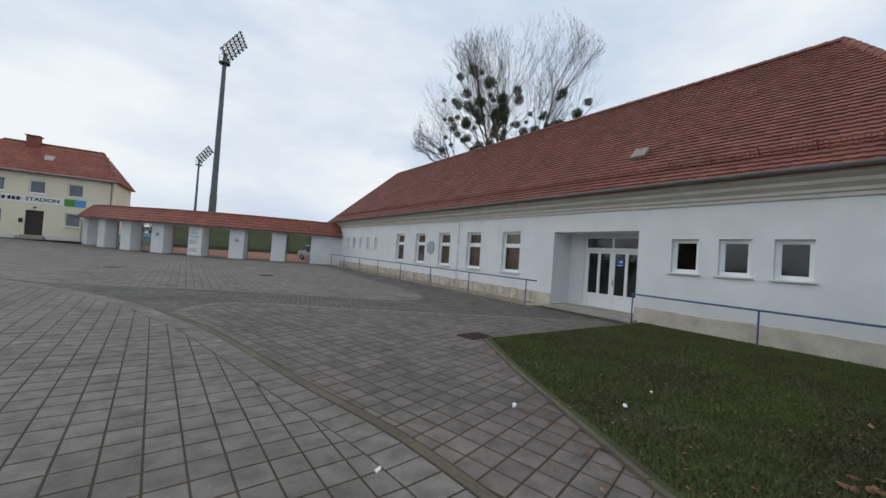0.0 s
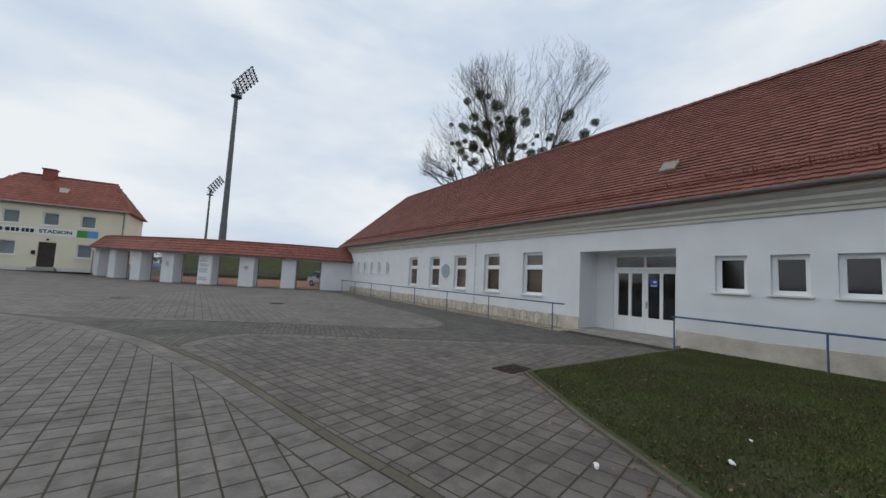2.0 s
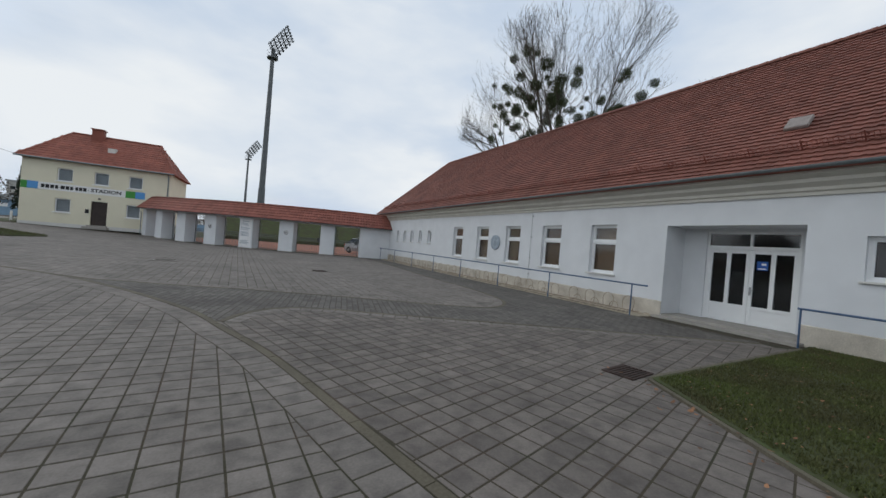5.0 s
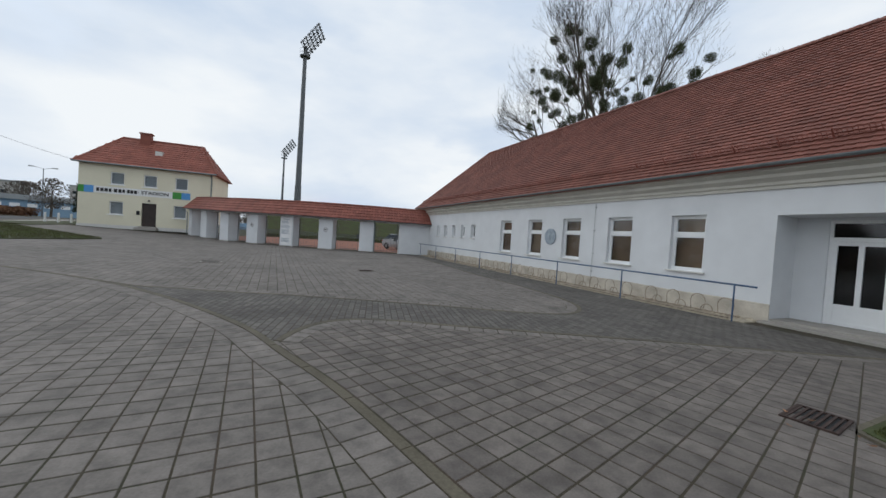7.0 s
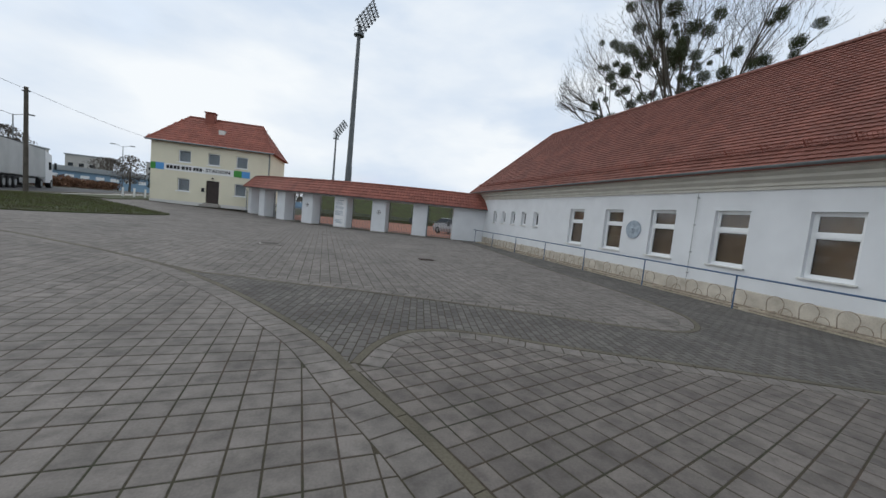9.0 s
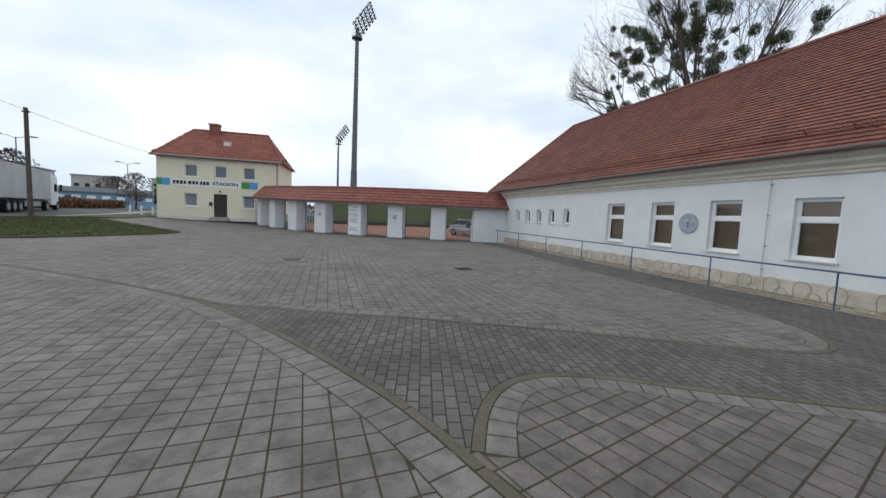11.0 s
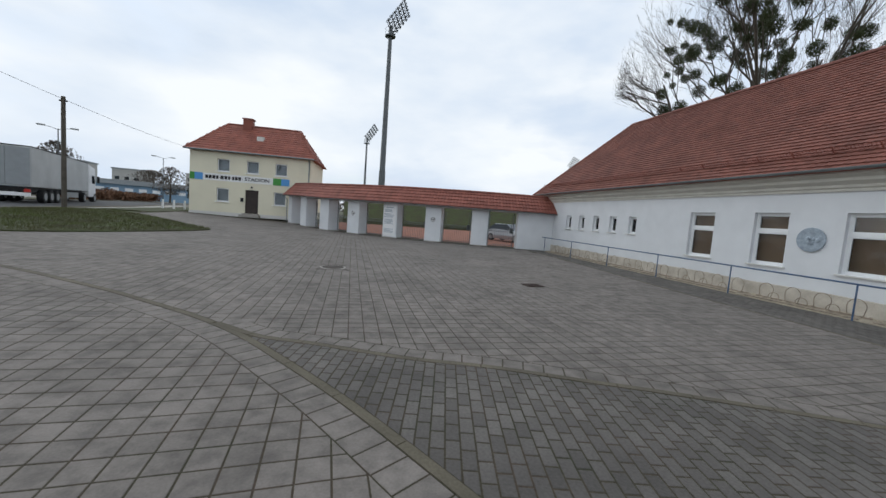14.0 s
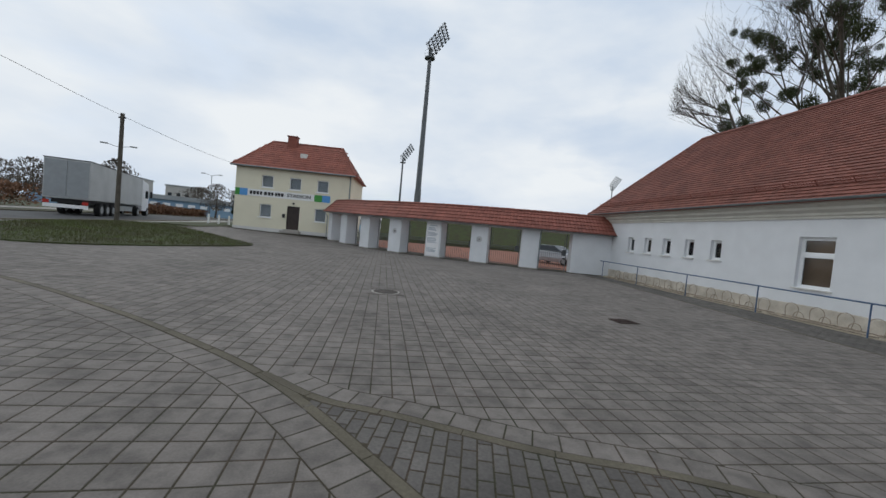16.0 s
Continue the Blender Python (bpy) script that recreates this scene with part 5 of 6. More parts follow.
def car(x, y, rz, paint, label):
    c = thing("car", label, "car", (x, y, 0), rz, group="parked cars")
    sec = []
    for yy, zr, w, zb in ((-2.1, 0.75, 0.72, 0.35), (-1.95, 0.95, 0.82, 0.25), (-1.2, 1.0, 0.86, 0.2), (-0.9, 1.02, 0.87, 0.2), (1.0, 0.98, 0.87, 0.2), (1.8, 0.85, 0.84, 0.22), (2.1, 0.6, 0.72, 0.35)):
        sec.append([(-w, yy, zb), (-w - 0.02, yy, zb + 0.3), (-w + 0.06, yy, zr), (w - 0.06, yy, zr), (w + 0.02, yy, zb + 0.3), (w, yy, zb)])
    bm = B()
    rows = [[bm.verts.new(p) for p in s] for s in sec]
    for r, s in zip(rows, rows[1:]):
        for k in range(6):
            bm.faces.new((r[k], r[(k + 1) % 6], s[(k + 1) % 6], s[k]))
    bm.faces.new(rows[0])
    bm.faces.new(rows[-1][::-1])
    part("body", bevel(bm, 0.05, 2), paint, c, smooth=False)
    bm = B()
    rows = []
    for yy, z, w in ((-1.75, 0.98, 0.76), (-1.2, 1.44, 0.62), (0.15, 1.48, 0.62), (1.1, 0.97, 0.76)):
        rows.append([bm.verts.new((-w, yy, z)), bm.verts.new((w, yy, z))])
    low = [[bm.verts.new((-0.8, yy, 0.95)), bm.verts.new((0.8, yy, 0.95))] for yy in (-1.75, -1.2, 0.15, 1.1)]
    for i in range(3):
        bm.faces.new((rows[i][0], rows[i][1], rows[i + 1][1], rows[i + 1][0]))
        for s in (0, 1):
            bm.faces.new((rows[i][s], rows[i + 1][s], low[i + 1][s], low[i][s]))
    part("greenhouse", bm, M["carglass"], c)
    bm = B()
    box(bm, -0.6, -1.15, 1.45, 0.6, 0.1, 1.5)
    part("roof", bevel(bm, 0.02), paint, c)
    for s in (-1, 1):
        for yy in (-1.3, 1.3):
            wheel(c, s * 0.78, yy, 0.31, 0.2)
        part("headlight", bevel(boxes((s * 0.58 - 0.16, 1.98, 0.6, s * 0.58 + 0.16, 2.08, 0.74)), 0.02), M["signwhite"], c)
        part("tail_light", bevel(boxes((s * 0.66 - 0.1, -2.1, 0.7, s * 0.66 + 0.1, -2.0, 0.88)), 0.02), M["red_light"], c)
    part("bumper", bevel(boxes((-0.8, 2.02, 0.3, 0.8, 2.16, 0.5)), 0.04), paint, c)
    return c


car(0.3, 30.6, -152, M["silver"], "silver hatchback parked behind the open gateway")


# ---- trees ----
def tree(x, y, h, spread, label, seed, clumps=0, trunk_r=0.4, fork=0.28, levels=5):
    rg = random.Random(seed)
    t = thing("tree", label, "tree", (x, y, 0), group="bare trees")
    wood, twigs, nodes = B(), B(), []
    tv, tf = [], []

    def twig(a, b, r):
        d = (b - a).normalized()
        s = d.cross(Vector((rg.uniform(-1, 1), rg.uniform(-1, 1), 0.3))).normalized() * r
        u = d.cross(s)
        k = len(tv)
        tv.extend([(a + s)[:], (a - 0.5 * s + 0.87 * u)[:], (a - 0.5 * s - 0.87 * u)[:], b[:]])
        tf.extend([(k, k + 1, k + 3), (k + 1, k + 2, k + 3), (k + 2, k, k + 3)])

    def crown_in(q):
        a = math.atan2(q.y, q.x)
        wob = 1 + 0.28 * noise.noise((math.cos(a) * 1.8, math.sin(a) * 1.8, q.z / h * 5 + seed))
        return math.hypot(q.x, q.y) ** 2 / (0.36 * h * spread) ** 2 + ((q.z - 0.55 * h) / (0.44 * h)) ** 2 < wob

    def grow(p, d, length, r, level):
        pts, rad = [p], [r]
        q = p.copy()
        seg = 4 if level < 3 else 3
        dirs = [d]
        for i in range(seg):
            d = (d + Vector((rg.gauss(0, 0.10), rg.gauss(0, 0.10), 0.05 if level else 0.0)) * (1 + 0.4 * level)).normalized()
            q = q + d * length / seg
            if level >= 1 and not crown_in(q * (0.93 if level > 3 else 1.0)):
                if len(pts) == 1:
                    return
                break
            pts.append(q.copy())
            dirs.append(d)
            rad.append(r * (1 - 0.62 * (i + 1) / seg))
        seg = len(pts) - 1
        if level <= 3:
            tube(wood, pts, rad, 7 if level < 2 else 4, cap=False)
        else:
            for a, b in zip(pts, pts[1:]):
                twig(a, b + (b - a) * 0.1, max(0.012, r * 0.9))
        if level in (2, 3, 4):
            nodes.append(pts[-2])
            nodes.append(pts[len(pts) // 2])
        if level >= levels:
            return
        n = (8, 6, 5, 5, 4, 0)[level]
        for k in range(n):
            f = 0.35 + 0.65 * (k + rg.random() * 0.6) / n if level else 0.7 + 0.3 * k / n
            i = min(seg - 1, int(f * seg))
            base = pts[i].lerp(pts[i + 1], f * seg - i) if f < 1 else pts[-1]
            ax = dirs[i].cross(Vector((rg.gauss(0, 1), rg.gauss(0, 1), rg.gauss(0, 1)))).normalized()
            ang = rg.uniform(0.25, 0.7) if level else rg.uniform(0.12, 0.85) * spread
            nd = (Matrix.Rotation(ang, 3, ax) @ dirs[i]).normalized()
            if level:
                away = (base - Vector((0, 0, 0.3 * h))).normalized()
                nd = (nd + 0.35 * away).normalized()
            if nd.z < 0.05 and level < 3:
                nd.z = 0.15
                nd.normalize()
            grow(base, nd, length * rg.uniform(0.5, 0.72) if level else h * rg.uniform(0.42, 0.58), rad[i] * rg.uniform(0.5, 0.66), level + 1)

    grow(Vector((0, 0, -0.2)), Vector((0, 0, 1)), h * fork, trunk_r, 0)
    part("trunk", wood, M["bark"], t, smooth=True)
    me = bpy.data.meshes.new("crown")
    me.from_pydata(tv, [], tf)
    me.materials.append(M["twig"])
    cr = new("crown", me)
    cr.parent = t
    tagged(cr, kind="stuff")
    if clumps:
        shapes = []
        for s in range(4):
            v, f = [], []
            for _ in range(1100):
                d = Vector((rg.gauss(0, 1), rg.gauss(0, 1), rg.gauss(0, 1))).normalized()
                rr = rg.uniform(0.25, 1.0) ** 0.5 * (1 + 0.22 * noise.noise(d * 1.6 + Vector((s * 7, 0, 0))))
                c = d * rr
                a = Vector((rg.gauss(0, 1), rg.gauss(0, 1), rg.gauss(0, 1))).normalized() * 0.11
                b = a.cross(d).normalized() * 0.045
                k = len(v)
                v += [(c - a)[:], (c + b)[:], (c + a)[:], (c - b)[:]]
                f.append((k, k + 1, k + 2, k + 3))
            me = bpy.data.meshes.new("mistletoe")
            me.from_pydata(v, [], f)
            me.materials.append(M["mistletoe"])
            shapes.append(me)
        nodes = [q for q in nodes if h * 0.3 < q.z < h * 0.76 and math.hypot(q.x, q.y) < h * 0.27 * spread]
        rg.shuffle(nodes)
        kept = []
        for q in nodes:
            if all((q - p).length > h * 0.05 for p in kept):
                kept.append(q)
        nodes = kept
        for q in nodes[:clumps]:
            ob = new("mistletoe", shapes[rg.randrange(4)])
            ob.parent = t
            s = rg.choice((0.35, 0.45, 0.55, 0.65, 0.75, 0.85))
            ob.matrix_basis = Matrix.Translation(q) @ Matrix.Rotation(rg.uniform(0, 6), 4, "Z") @ Matrix.Diagonal((s, s, s * rg.uniform(0.8, 1.1), 1))
            tagged(ob, "dark green mistletoe ball")
    return t


tree(23.5, 26.5, 31.0, 1.18, "bare winter tree full of dark mistletoe balls", 7, clumps=105, trunk_r=0.62, fork=0.27)
tree(42.0, 20.0, 24.0, 1.0, "thin bare tree behind the clubhouse roof", 12, trunk_r=0.3)
tree(9.5, -11.2, 6.5, 1.0, "small bare tree beyond the blue fence", 5, trunk_r=0.12, levels=4)


def far_tree(x, y, h, w, material, label, seed, n=1800, trunk=0.25, conical=False):
    rg = random.Random(seed)
    t = thing("far_tree", label, "tree", (x, y, 0), group="distant trees")
    bm = B()
    tube(bm, [(0, 0, -0.2), (0.1, 0, h * 0.4), (0, 0.1, h * 0.8)], [0.03 * h, 0.02 * h, 0.008 * h], 6)
    for k in range(7):
        a = k * 0.9
        z = h * (0.3 + 0.07 * k)
        tube(bm, [(0, 0, z), (w * 0.3 * math.cos(a), w * 0.3 * math.sin(a), z + h * 0.18)], [0.012 * h, 0.004 * h], 4)
    part("trunk", bm, M["bark"], t)
    v, f = [], []
    for _ in range(n):
        u = rg.random()
        z = h * (0.15 + 0.85 * u) if conical else h * (trunk + (1 - trunk) * u)
        prof = (1 - u) * 0.9 + 0.05 if conical else math.sin(math.pi * min(0.98, 0.12 + 0.85 * u)) ** 0.7
        a = rg.uniform(0, 6.28)
        r = w / 2 * prof * math.sqrt(rg.random()) * (1 + 0.5 * noise.noise((math.cos(a) * 2, math.sin(a) * 2, z * 0.5 + seed)))
        c = Vector((r * math.cos(a), r * math.sin(a), z))
        s = h * rg.uniform(0.012, 0.035)
        k = len(v)
        for q in range(3):
            v.append((c + Vector((rg.uniform(-s, s), rg.uniform(-s, s), rg.uniform(-s, s) * 1.4)))[:])
        f.append((k, k + 1, k + 2))
    me = bpy.data.meshes.new("crown")
    me.from_pydata(v, [], f)
    me.materials.append(material)
    c = new("crown", me)
    c.parent = t
    tagged(c, kind="stuff")


rows = [(-44.1, 76.7, 6.2, 5.5, "fartree"), (-41.8, 80.4, 8.2, 2.2, "farfir"), (-59.7, 75.5, 8.6, 6.5, "fartree"), (-65.1, 78.0, 7.5, 4, "farfir"), (-71.2, 76.5, 6.5, 7, "fartree"), (-59.4, 105.8, 7, 8, "fartree"), (-80.7, 109.4, 9, 9, "fartree"), (-91.0, 91.2, 8, 9, "fartree"), (-44.1, 117.6, 7, 10, "fartree"), (-33.2, 130.8, 7, 12, "fartree"), (-73.3, 28.5, 8.5, 6, "fartree"), (-80.8, 27.6, 9.5, 7, "fartree"), (-91.5, 30.8, 9, 8, "fartree"), (-104.4, 33.9, 10, 10, "fartree"), (-71.5, 22.5, 8, 7, "fartree"), (-80.2, 25.5, 8, 8, "fartree"), (-93.9, 30.2, 9, 9, "fartree"), (-44.7, 147.3, 8, 14, "fartree"), (-21.2, 165.5, 9, 16, "fartree"), (-120.8, 78.0, 12, 12, "farfir"), (-105.8, 117.7, 11, 13, "fartree"), (-75.4, 139.2, 9, 12, "fartree")]
for k, (x, y, h, w, m_) in enumerate(rows):
    far_tree(x, y, h, w, M[m_], "dark conifer beyond the road" if m_ == "farfir" else "bare brown tree far beyond the road", 30 + k, conical=m_ == "farfir")


def hedge(a, b, h, w, label, seed):
    rg = random.Random(seed)
    a, b = Vector(a), Vector(b)
    v, f = [], []
    for _ in range(9000):
        t = rg.random()
        p = a.lerp(b, t)
        hh = h * (0.75 + 0.35 * noise.noise((t * 12, seed, 0)))
        c = Vector((p.x + rg.gauss(0, w / 3), p.y + rg.gauss(0, w / 3), hh * rg.random() ** 0.7))
        s = rg.uniform(0.1, 0.3)
        k = len(v)
        for q in range(3):
            v.append((c + Vector((rg.uniform(-s, s), rg.uniform(-s, s), rg.uniform(-s, s))))[:])
        f.append((k, k + 1, k + 2))
    me = bpy.data.meshes.new("hedge")
    me.from_pydata(v, [], f)
    me.materials.append(M["beech"])
    tagged(new("hedge", me), label, "hedge", kind="stuff")


hedge((-56, 14), (-49.6, 47), 3.2, 2.2, "brown beech hedge across the road", 3)
hedge((-46, 52), (-47, 78), 1.6, 1.5, "low brown hedge beside the road", 6)

# ---- distant buildings ----
low = thing("long_building", "long low blue-grey building in the distance", "building", (-75.8, 92, 0), 22)
part("wall", boxes((0, 0, 0, 30, 8, 3.0)), M["farblue"], low)
part("roof", boxes((-0.4, -0.5, 3.0, 30.4, 8.5, 4.0)), M["fargrey"], low)
for k in range(12):
    part("window", boxes((1.2 + 2.4 * k, -0.06, 1.2, 2.6 + 2.4 * k, -0.004, 2.3)), M["signwhite"], low)
bm = B()
box(bm, 0, 0, 0, 66, 0.3, 1.7, pose(-79.8, 84, 0, 0, 0, 16))
tagged(part("site_fence", bm, M["farblue"]), "blue boarded fence in front of the long building", "fence")


def block(x, y, w, h, rz, label):
    b = thing("apartment_block", label, "building", (x, y, 0), rz, group="distant blocks")
    part("wall", boxes((0, 0, 0, w, 12, h)), M["farwall"], b)
    part("roof", boxes((-0.3, -0.3, h, w + 0.3, 12.3, h + 0.5)), M["fargrey"], b)
    for i in range(int(w / 3.2)):
        for j in range(int(h / 2.9)):
            part("window", boxes((0.9 + 3.2 * i, -0.06, 1.0 + 2.9 * j, 2.4 + 3.2 * i, -0.004, 2.3 + 2.9 * j)), M["carglass"], b)


block(-124, 169, 13, 12, 8, "pale apartment block far behind the trees")
block(-107, 181, 11, 11, 8, "pinkish apartment block far behind the trees")
block(-92, 211, 5, 13, 0, "narrow tower block far behind the trees")
block(-176, 60, 20, 9, 20, "pale apartment block beyond the road")
for k in range(4):
    car(-50.5 + 1.2 * k, 20 + 3.4 * k, 70, M["white_paint"], "white car parked beyond the road")
# tower crane
cr = thing("tower_crane", "thin tower crane far beyond the road", "crane", (-101.8, 49, 0), 40)
bm = B()
tube(bm, [(0, 0, 0), (0, 0, 19)], 0.35, 4)
part("tower", bm, M["steel"], cr)
bm = B()
tube(bm, [(4, 0, 18.6), (-30, 0, 18.6)], 0.25, 4)
part("jib", bm, M["steel"], cr)


# ---- far woods that close the horizon ----
rg = random.Random(77)
v, f = [], []
for _ in range(42000):
    a = rg.uniform(-1.5, 1.5)
    d = rg.uniform(330, 380)
    hh = 9 + 5 * noise.noise((a * 9, 0.3, 0)) + 3 * noise.noise((a * 40, 1.3, 0))
    c = Vector((-13 + d * math.sin(a), d * math.cos(a), max(0.0, hh) * rg.random() ** 0.8))
    s = rg.uniform(0.5, 1.5)
    k = len(v)
    for q in range(3):
        v.append((c + Vector((rg.uniform(-s, s), rg.uniform(-s, s), rg.uniform(-s, s))))[:])
    f.append((k, k + 1, k + 2))
me = bpy.data.meshes.new("far_woods")
me.from_pydata(v, [], f)
me.materials.append(M["fartree"])
tagged(new("far_woods", me), "brown line of distant winter woods on the horizon", "woods", kind="stuff")


# ---- paving, piece by piece ----
def offset(line, w):
    out = []
    for i in range(len(line)):
        d = (line[min(i + 1, len(line) - 1)] - line[max(i - 1, 0)]).normalized()
        out.append(Vector((line[i].x - d.y * w, line[i].y + d.x * w)))
    return out


def clip_cell(cell, segs):
    """Cut a convex cell by the half-planes left of the given segments."""
    for a, b in segs:
        d = b - a
        out = []
        for i in range(len(cell)):
            p, q = cell[i - 1], cell[i]
            sp = d.x * (p.y - a.y) - d.y * (p.x - a.x)
            sq = d.x * (q.y - a.y) - d.y * (q.x - a.x)
            if (sp >= 0) != (sq >= 0):
                out.append(p.lerp(q, sp / (sp - sq)))
            if sq >= 0:
                out.append(q)
        cell = out
        if len(cell) < 3:
            return []
    return cell


def cell_mesh(cell, top, verts, faces, jit):
    """A piece with a small chamfer round its top."""
    c = sum(cell, Vector((0, 0))) / len(cell)
    k, n = len(verts), len(cell)
    for p in cell:
        verts.append((p.x, p.y, -0.01))
    for p in cell:
        q = p + (c - p).normalized() * 0.004
        verts.append((q.x, q.y, top - 0.002 + jit))
    for p in cell:
        q = p + (c - p).normalized() * 0.010
        verts.append((q.x, q.y, top + jit))
    faces.append(tuple(range(k + 2 * n, k + 3 * n)))
    for r in (0, 1):
        for i in range(n):
            j = (i + 1) % n
            faces.append((k + r * n + i, k + r * n + j, k + (r + 1) * n + j, k + (r + 1) * n + i))


def area(cell):
    return 0.5 * sum(cell[i - 1].x * cell[i].y - cell[i].x * cell[i - 1].y for i in range(len(cell)))


def pave(name, poly, border, sx, sy, gap, turn, origin, bond, material, piece_mat, near, label, seed, cuts=2):
    """Fill poly with a turned grid; cells on the border line are cut along it. near picks the pieces kept as parts."""
    rg = random.Random(seed)
    P = thing(name, label, "paving", kind="structure")
    ca, sa = math.cos(radians(turn)), math.sin(radians(turn))
    loc = [((p[0] - origin[0]) * ca + (p[1] - origin[1]) * sa, -(p[0] - origin[0]) * sa + (p[1] - origin[1]) * ca) for p in poly]
    i0, i1 = int(min(p[0] for p in loc) / sx) - 2, int(max(p[0] for p in loc) / sx) + 2
    j0, j1 = int(min(p[1] for p in loc) / sy) - 2, int(max(p[1] for p in loc) / sy) + 2
    pl = [(p[0], p[1]) for p in poly]
    segs = [(border[i], border[i + 1]) for i in range(len(border) - 1)]
    mids = np.array([[(a.x + b.x) / 2, (a.y + b.y) / 2] for a, b in segs])
    verts, faces = [], []
    bm = B()
    hx, hy = (sx - gap) / 2, (sy - gap) / 2
    pv, pf = [], []
    cell_mesh([Vector((-hx, -hy)), Vector((hx, -hy)), Vector((hx, hy)), Vector((-hx, hy))], 0.0035, pv, pf, 0.0)
    bm.free()
    piece = bpy.data.meshes.new("slab")
    piece.from_pydata(pv, [], pf)
    piece.materials.append(piece_mat)
    made = 0
    for i in range(i0, i1):
        for j in range(j0, j1):
            u, v = (i + 0.5) * sx, (j + 0.5 + (0.5 if bond and i % 2 else 0)) * sy
            cx, cy = origin[0] + u * ca - v * sa, origin[1] + u * sa + v * ca
            R = 0.75 * max(sx, sy)
            cell = [Vector((cx + a * ca - b * sa, cy + a * sa + b * ca)) for a, b in ((-hx, -hy), (hx, -hy), (hx, hy), (-hx, hy))]
            ins = [in_poly(p.x, p.y, pl) for p in cell]
            if not any(ins) and not in_poly(cx, cy, pl):
                continue
            jit = rg.uniform(-0.0008, 0.0008)
            if all(ins):
                if near(cx, cy) and made < 300:
                    made += 1
                    ob = new("slab", piece)
                    ob.parent = P
                    ob.matrix_basis = pose(cx, cy, jit, rg.uniform(-0.12, 0.12), rg.uniform(-0.12, 0.12), turn + rg.uniform(-0.5, 0.5))
                    continue
            else:
                dd = np.hypot(mids[:, 0] - cx, mids[:, 1] - cy)
                near_s = [segs[q] for q in np.argsort(dd)[:cuts] if dd[q] < 1.2]
                cell = clip_cell(cell, near_s)
                if len(cell) < 3 or abs(area(cell)) < 0.03 * sx * sy:
                    continue
            cell_mesh(cell, 0.0035, verts, faces, jit)
    me = bpy.data.meshes.new("joined_slabs")
    me.from_pydata(verts, [], faces)
    me.materials.append(material)
    ob = new("joined_slabs", me)
    ob.parent = P
    tagged(ob, kind="stuff")
    return P


def soldier(name, line, w0, w1, step, material, label):
    """A single course of slabs that follows a curved line."""
    acc = [0.0]
    for p, q in zip(line, line[1:]):
        acc.append(acc[-1] + (q - p).length)
    a_, b_ = offset(line, w0), offset(line, w1)

    def at(L, s):
        for i in range(len(acc) - 1):
            if s <= acc[i + 1] or i == len(acc) - 2:
                return L[i].lerp(L[i + 1], (s - acc[i]) / max(1e-6, acc[i + 1] - acc[i]))

    verts, faces = [], []
    n = int(acc[-1] / step)
    st = acc[-1] / n
    rg = random.Random(6)
    for k in range(n):
        s0, s1 = k * st + 0.006, (k + 1) * st - 0.006
        cell = [at(a_, s0), at(a_, s1), at(b_, s1), at(b_, s0)]
        if area(cell) < 0:
            cell = cell[::-1]
        cell_mesh(cell, 0.0035, verts, faces, rg.uniform(-0.0006, 0.0006))
    me = bpy.data.meshes.new(name)
    me.from_pydata(verts, [], faces)
    me.materials.append(material)
    tagged(new(name, me), label, "paving", kind="stuff")


soldier("edge_course", KERB, 0.11, 0.44, 0.25, M["slab"], "single course of slabs along the kerb")
soldier("edge_course", SOUTH, -0.36, -0.11, 0.25, M["slab"], "single curved course of slabs at the kerb")
soldier("edge_course", PLAZA, 0.10, 0.36, 0.25, M["slab"], "single curved course of slabs round the forecourt")
KL = offset(KERB, 0.45)
LEFT = [(p.x, p.y) for p in KL] + [(-30.5, 13.2), (-30.5, -17)]
pave("concrete_paving", LEFT, KL, 0.24, 0.256, 0.011, 3, (-12, -2), False, M["slab"], M["slab_part"], lambda x, y: -13.6 < x < -10.9 and -4 < y < 2.0, "grey square concrete slabs with mossy joints", 1)
SR = offset(SOUTH, -0.37)[::-1]
KR = offset(KERB, -0.01)[::-1]
LOW = [p for p in KERB if p.y < 0.85]
SOUTH_POLY = [(p.x, p.y) for p in offset(LOW, -0.02)] + [(-11.46, 0.88)] + [(p.x, p.y) for p in SR[::-1]] + [(-0.75, -2.6), (-0.75, -3.0), (-6.36, -3.12), (-7.32, -5.0), (-8.4, -7.4), (-8.8, -9.2), (-8.8, -17)]
SB = SR + [Vector((-11.46, 0.88))] + offset(LOW, -0.02)[::-1]
pave("concrete_paving", SOUTH_POLY, SB, 0.235, 0.245, 0.012, 16, (-9, -3), False, M["old_slab"], M["old_slab_part"], lambda x, y: -10.9 < x < -8.4 and -4.5 < y < 1.8, "weathered square concrete slabs beside the lawn", 2, 1)
PL = offset(PLAZA, 0.37)
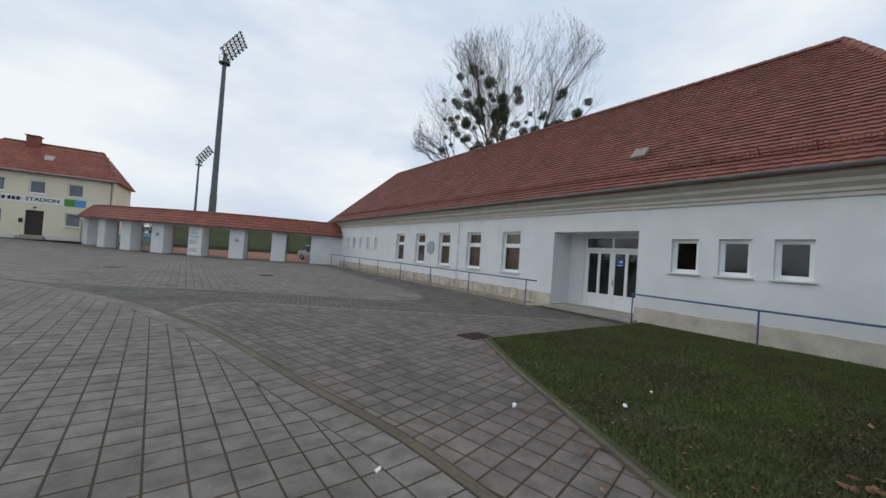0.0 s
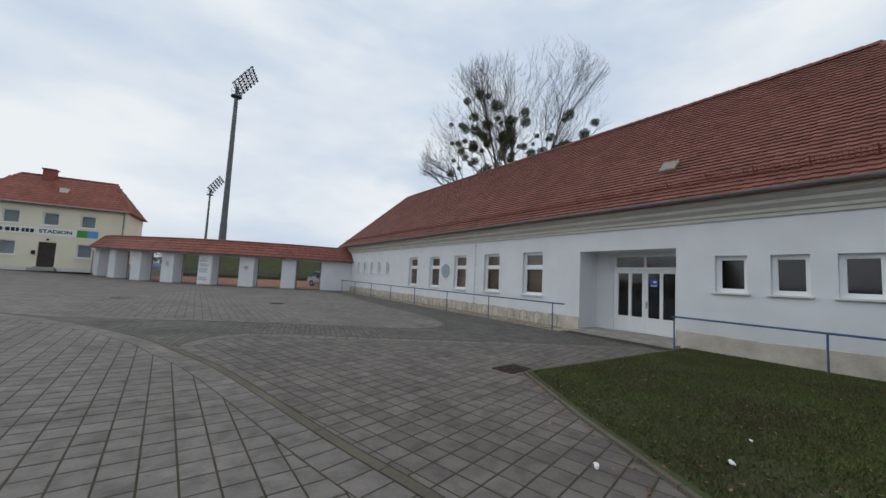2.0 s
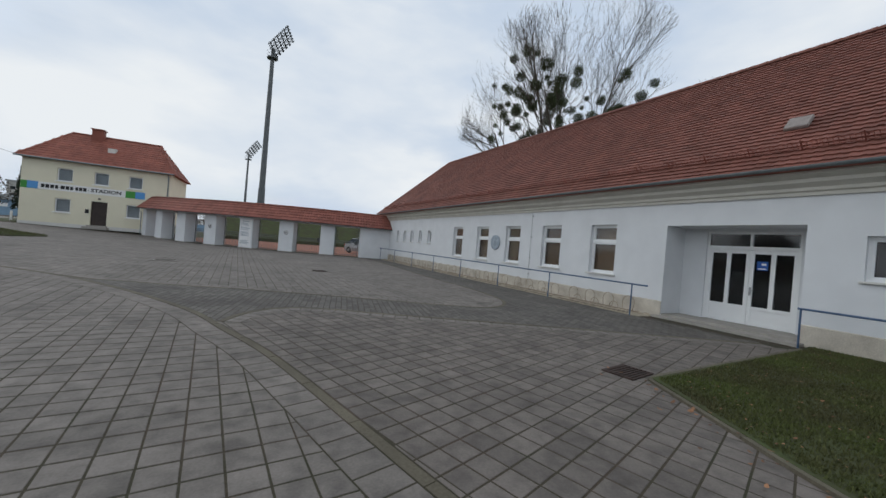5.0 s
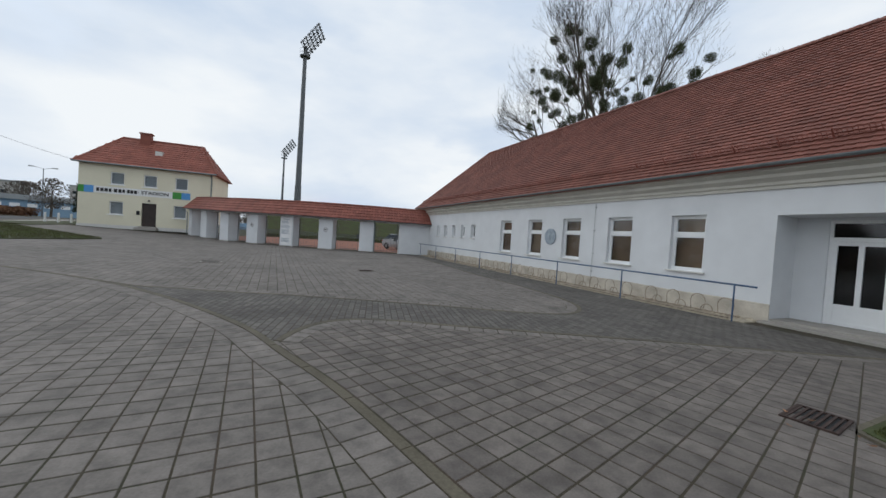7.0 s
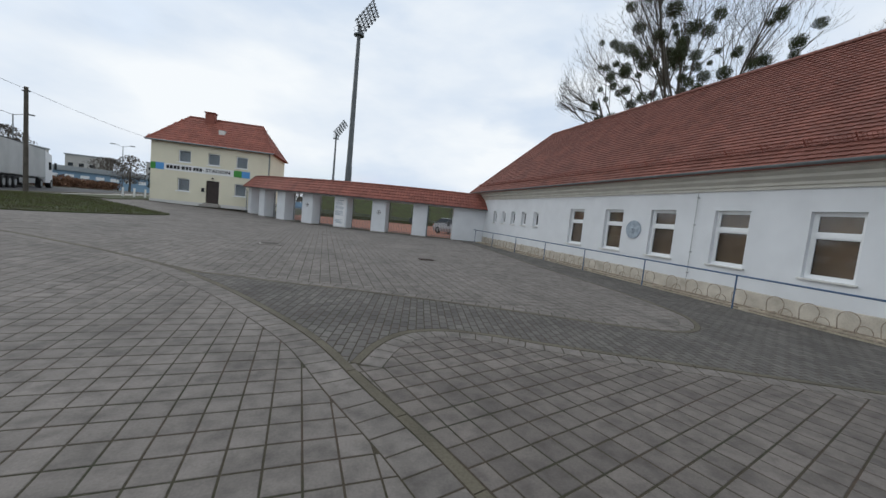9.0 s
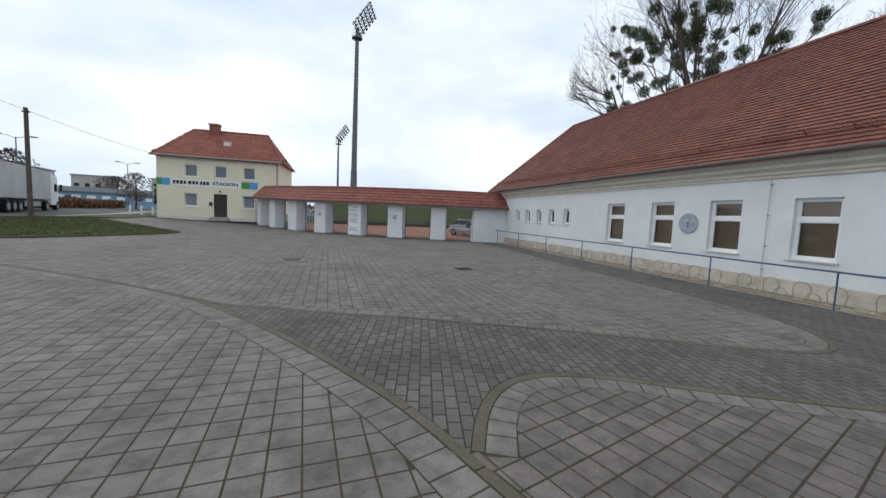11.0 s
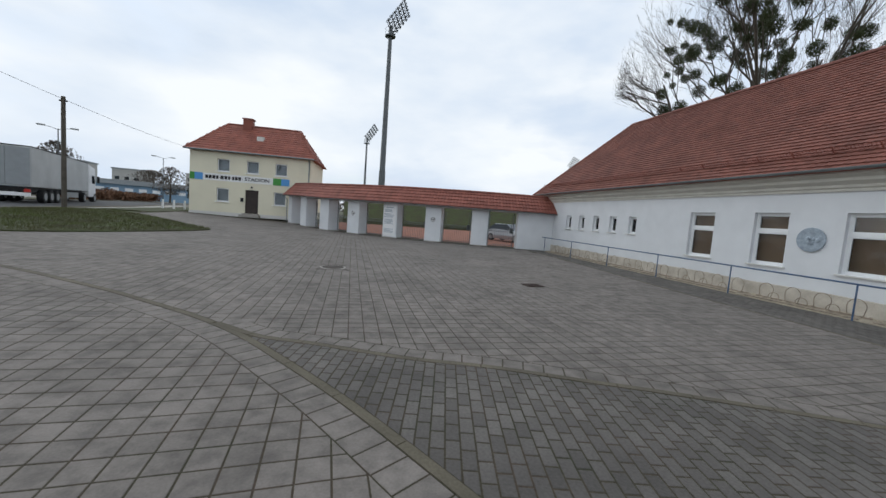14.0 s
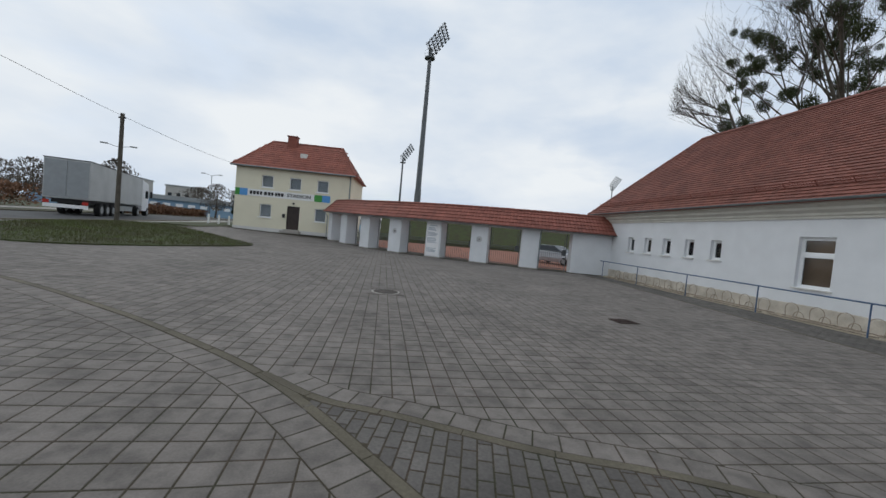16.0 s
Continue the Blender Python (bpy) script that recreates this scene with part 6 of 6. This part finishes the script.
PLAZA_POLY = [(p.x, p.y) for p in PL[2:]] + [(-2.2, 22.4), (-5, 23.4), (-9, 25.2), (-13, 28), (-16, 31.7), (-18.3, 36), (-27.5, 37.5), (-27.2, 30.6), (-22, 24.8), (-20.1, 22.4), (-21.3, 19), (-23.3, 15.8), (-26.5, 14.3), (-28, 13.4)] + [(p.x, p.y) for p in offset([p for p in KERB if p.y > 6.4], -0.02)[::-1]]
PB = offset([p for p in KERB if p.y > 6.3], -0.02)[::-1] + PL[2:]
pave("forecourt_paving", PLAZA_POLY, PB, 0.23, 0.24, 0.010, -0.3, (-12, 3), False, M["slab"], M["slab_part"], lambda x, y: -14 < x < -10.5 and 5 < y < 9.5, "pale grey forecourt slabs in rows towards the gate", 3, 1)
SU = [p for p in offset(SOUTH, 0.01)]
PU = offset(PLAZA, -0.01)
KU = [p for p in offset(KERB, -0.01) if 0.95 < p.y < 6.5]
DARK = [(p.x, p.y) for p in SU] + [(-0.98, -2.4), (-0.98, 22.3), (-2.0, 22.3)] + [(p.x, p.y) for p in PU[::-1]] + [(p.x, p.y) for p in KU[::-1]]
DB = SU + [Vector((40, -2.4)), Vector((40, 22.3))] + PU[::-1] + KU[::-1]
pave("dark_paving", DARK, DB, 0.125, 0.235, 0.012, -14.5, (-10, 0), True, M["sett"], M["sett_part"], lambda x, y: -12.4 < x < -9.5 and 1.5 < y < 4.5, "dark grey block paving in running bond", 4, 1)

# ---- the ground's fall ----
LEVEL = {"clubhouse", "camera", "sun", "wall_plaque", "shed", "far_woods"}
done = set()
for ob in [o for o in scene.objects if o.parent is None and o.name not in LEVEL]:
    if ob.location.length > 0:
        ob.location.z += rise(ob.location.x, ob.location.y)
        continue
    for o in (ob, *ob.children_recursive):
        if o.matrix_basis.to_translation().length > 0:
            o.location.z += rise(o.location.x, o.location.y)
        elif o.type == "MESH" and o.data.name not in done:
            done.add(o.data.name)
            n = len(o.data.vertices)
            co = np.empty(n * 3, dtype=np.float32)
            o.data.vertices.foreach_get("co", co)
            co = co.reshape(n, 3)
            co[:, 2] += 0.007 * np.clip(co[:, 1], -20, 60) + 0.03 * np.clip(-15 - co[:, 0], 0, 15)
            o.data.vertices.foreach_set("co", co.ravel())
            o.data.update()
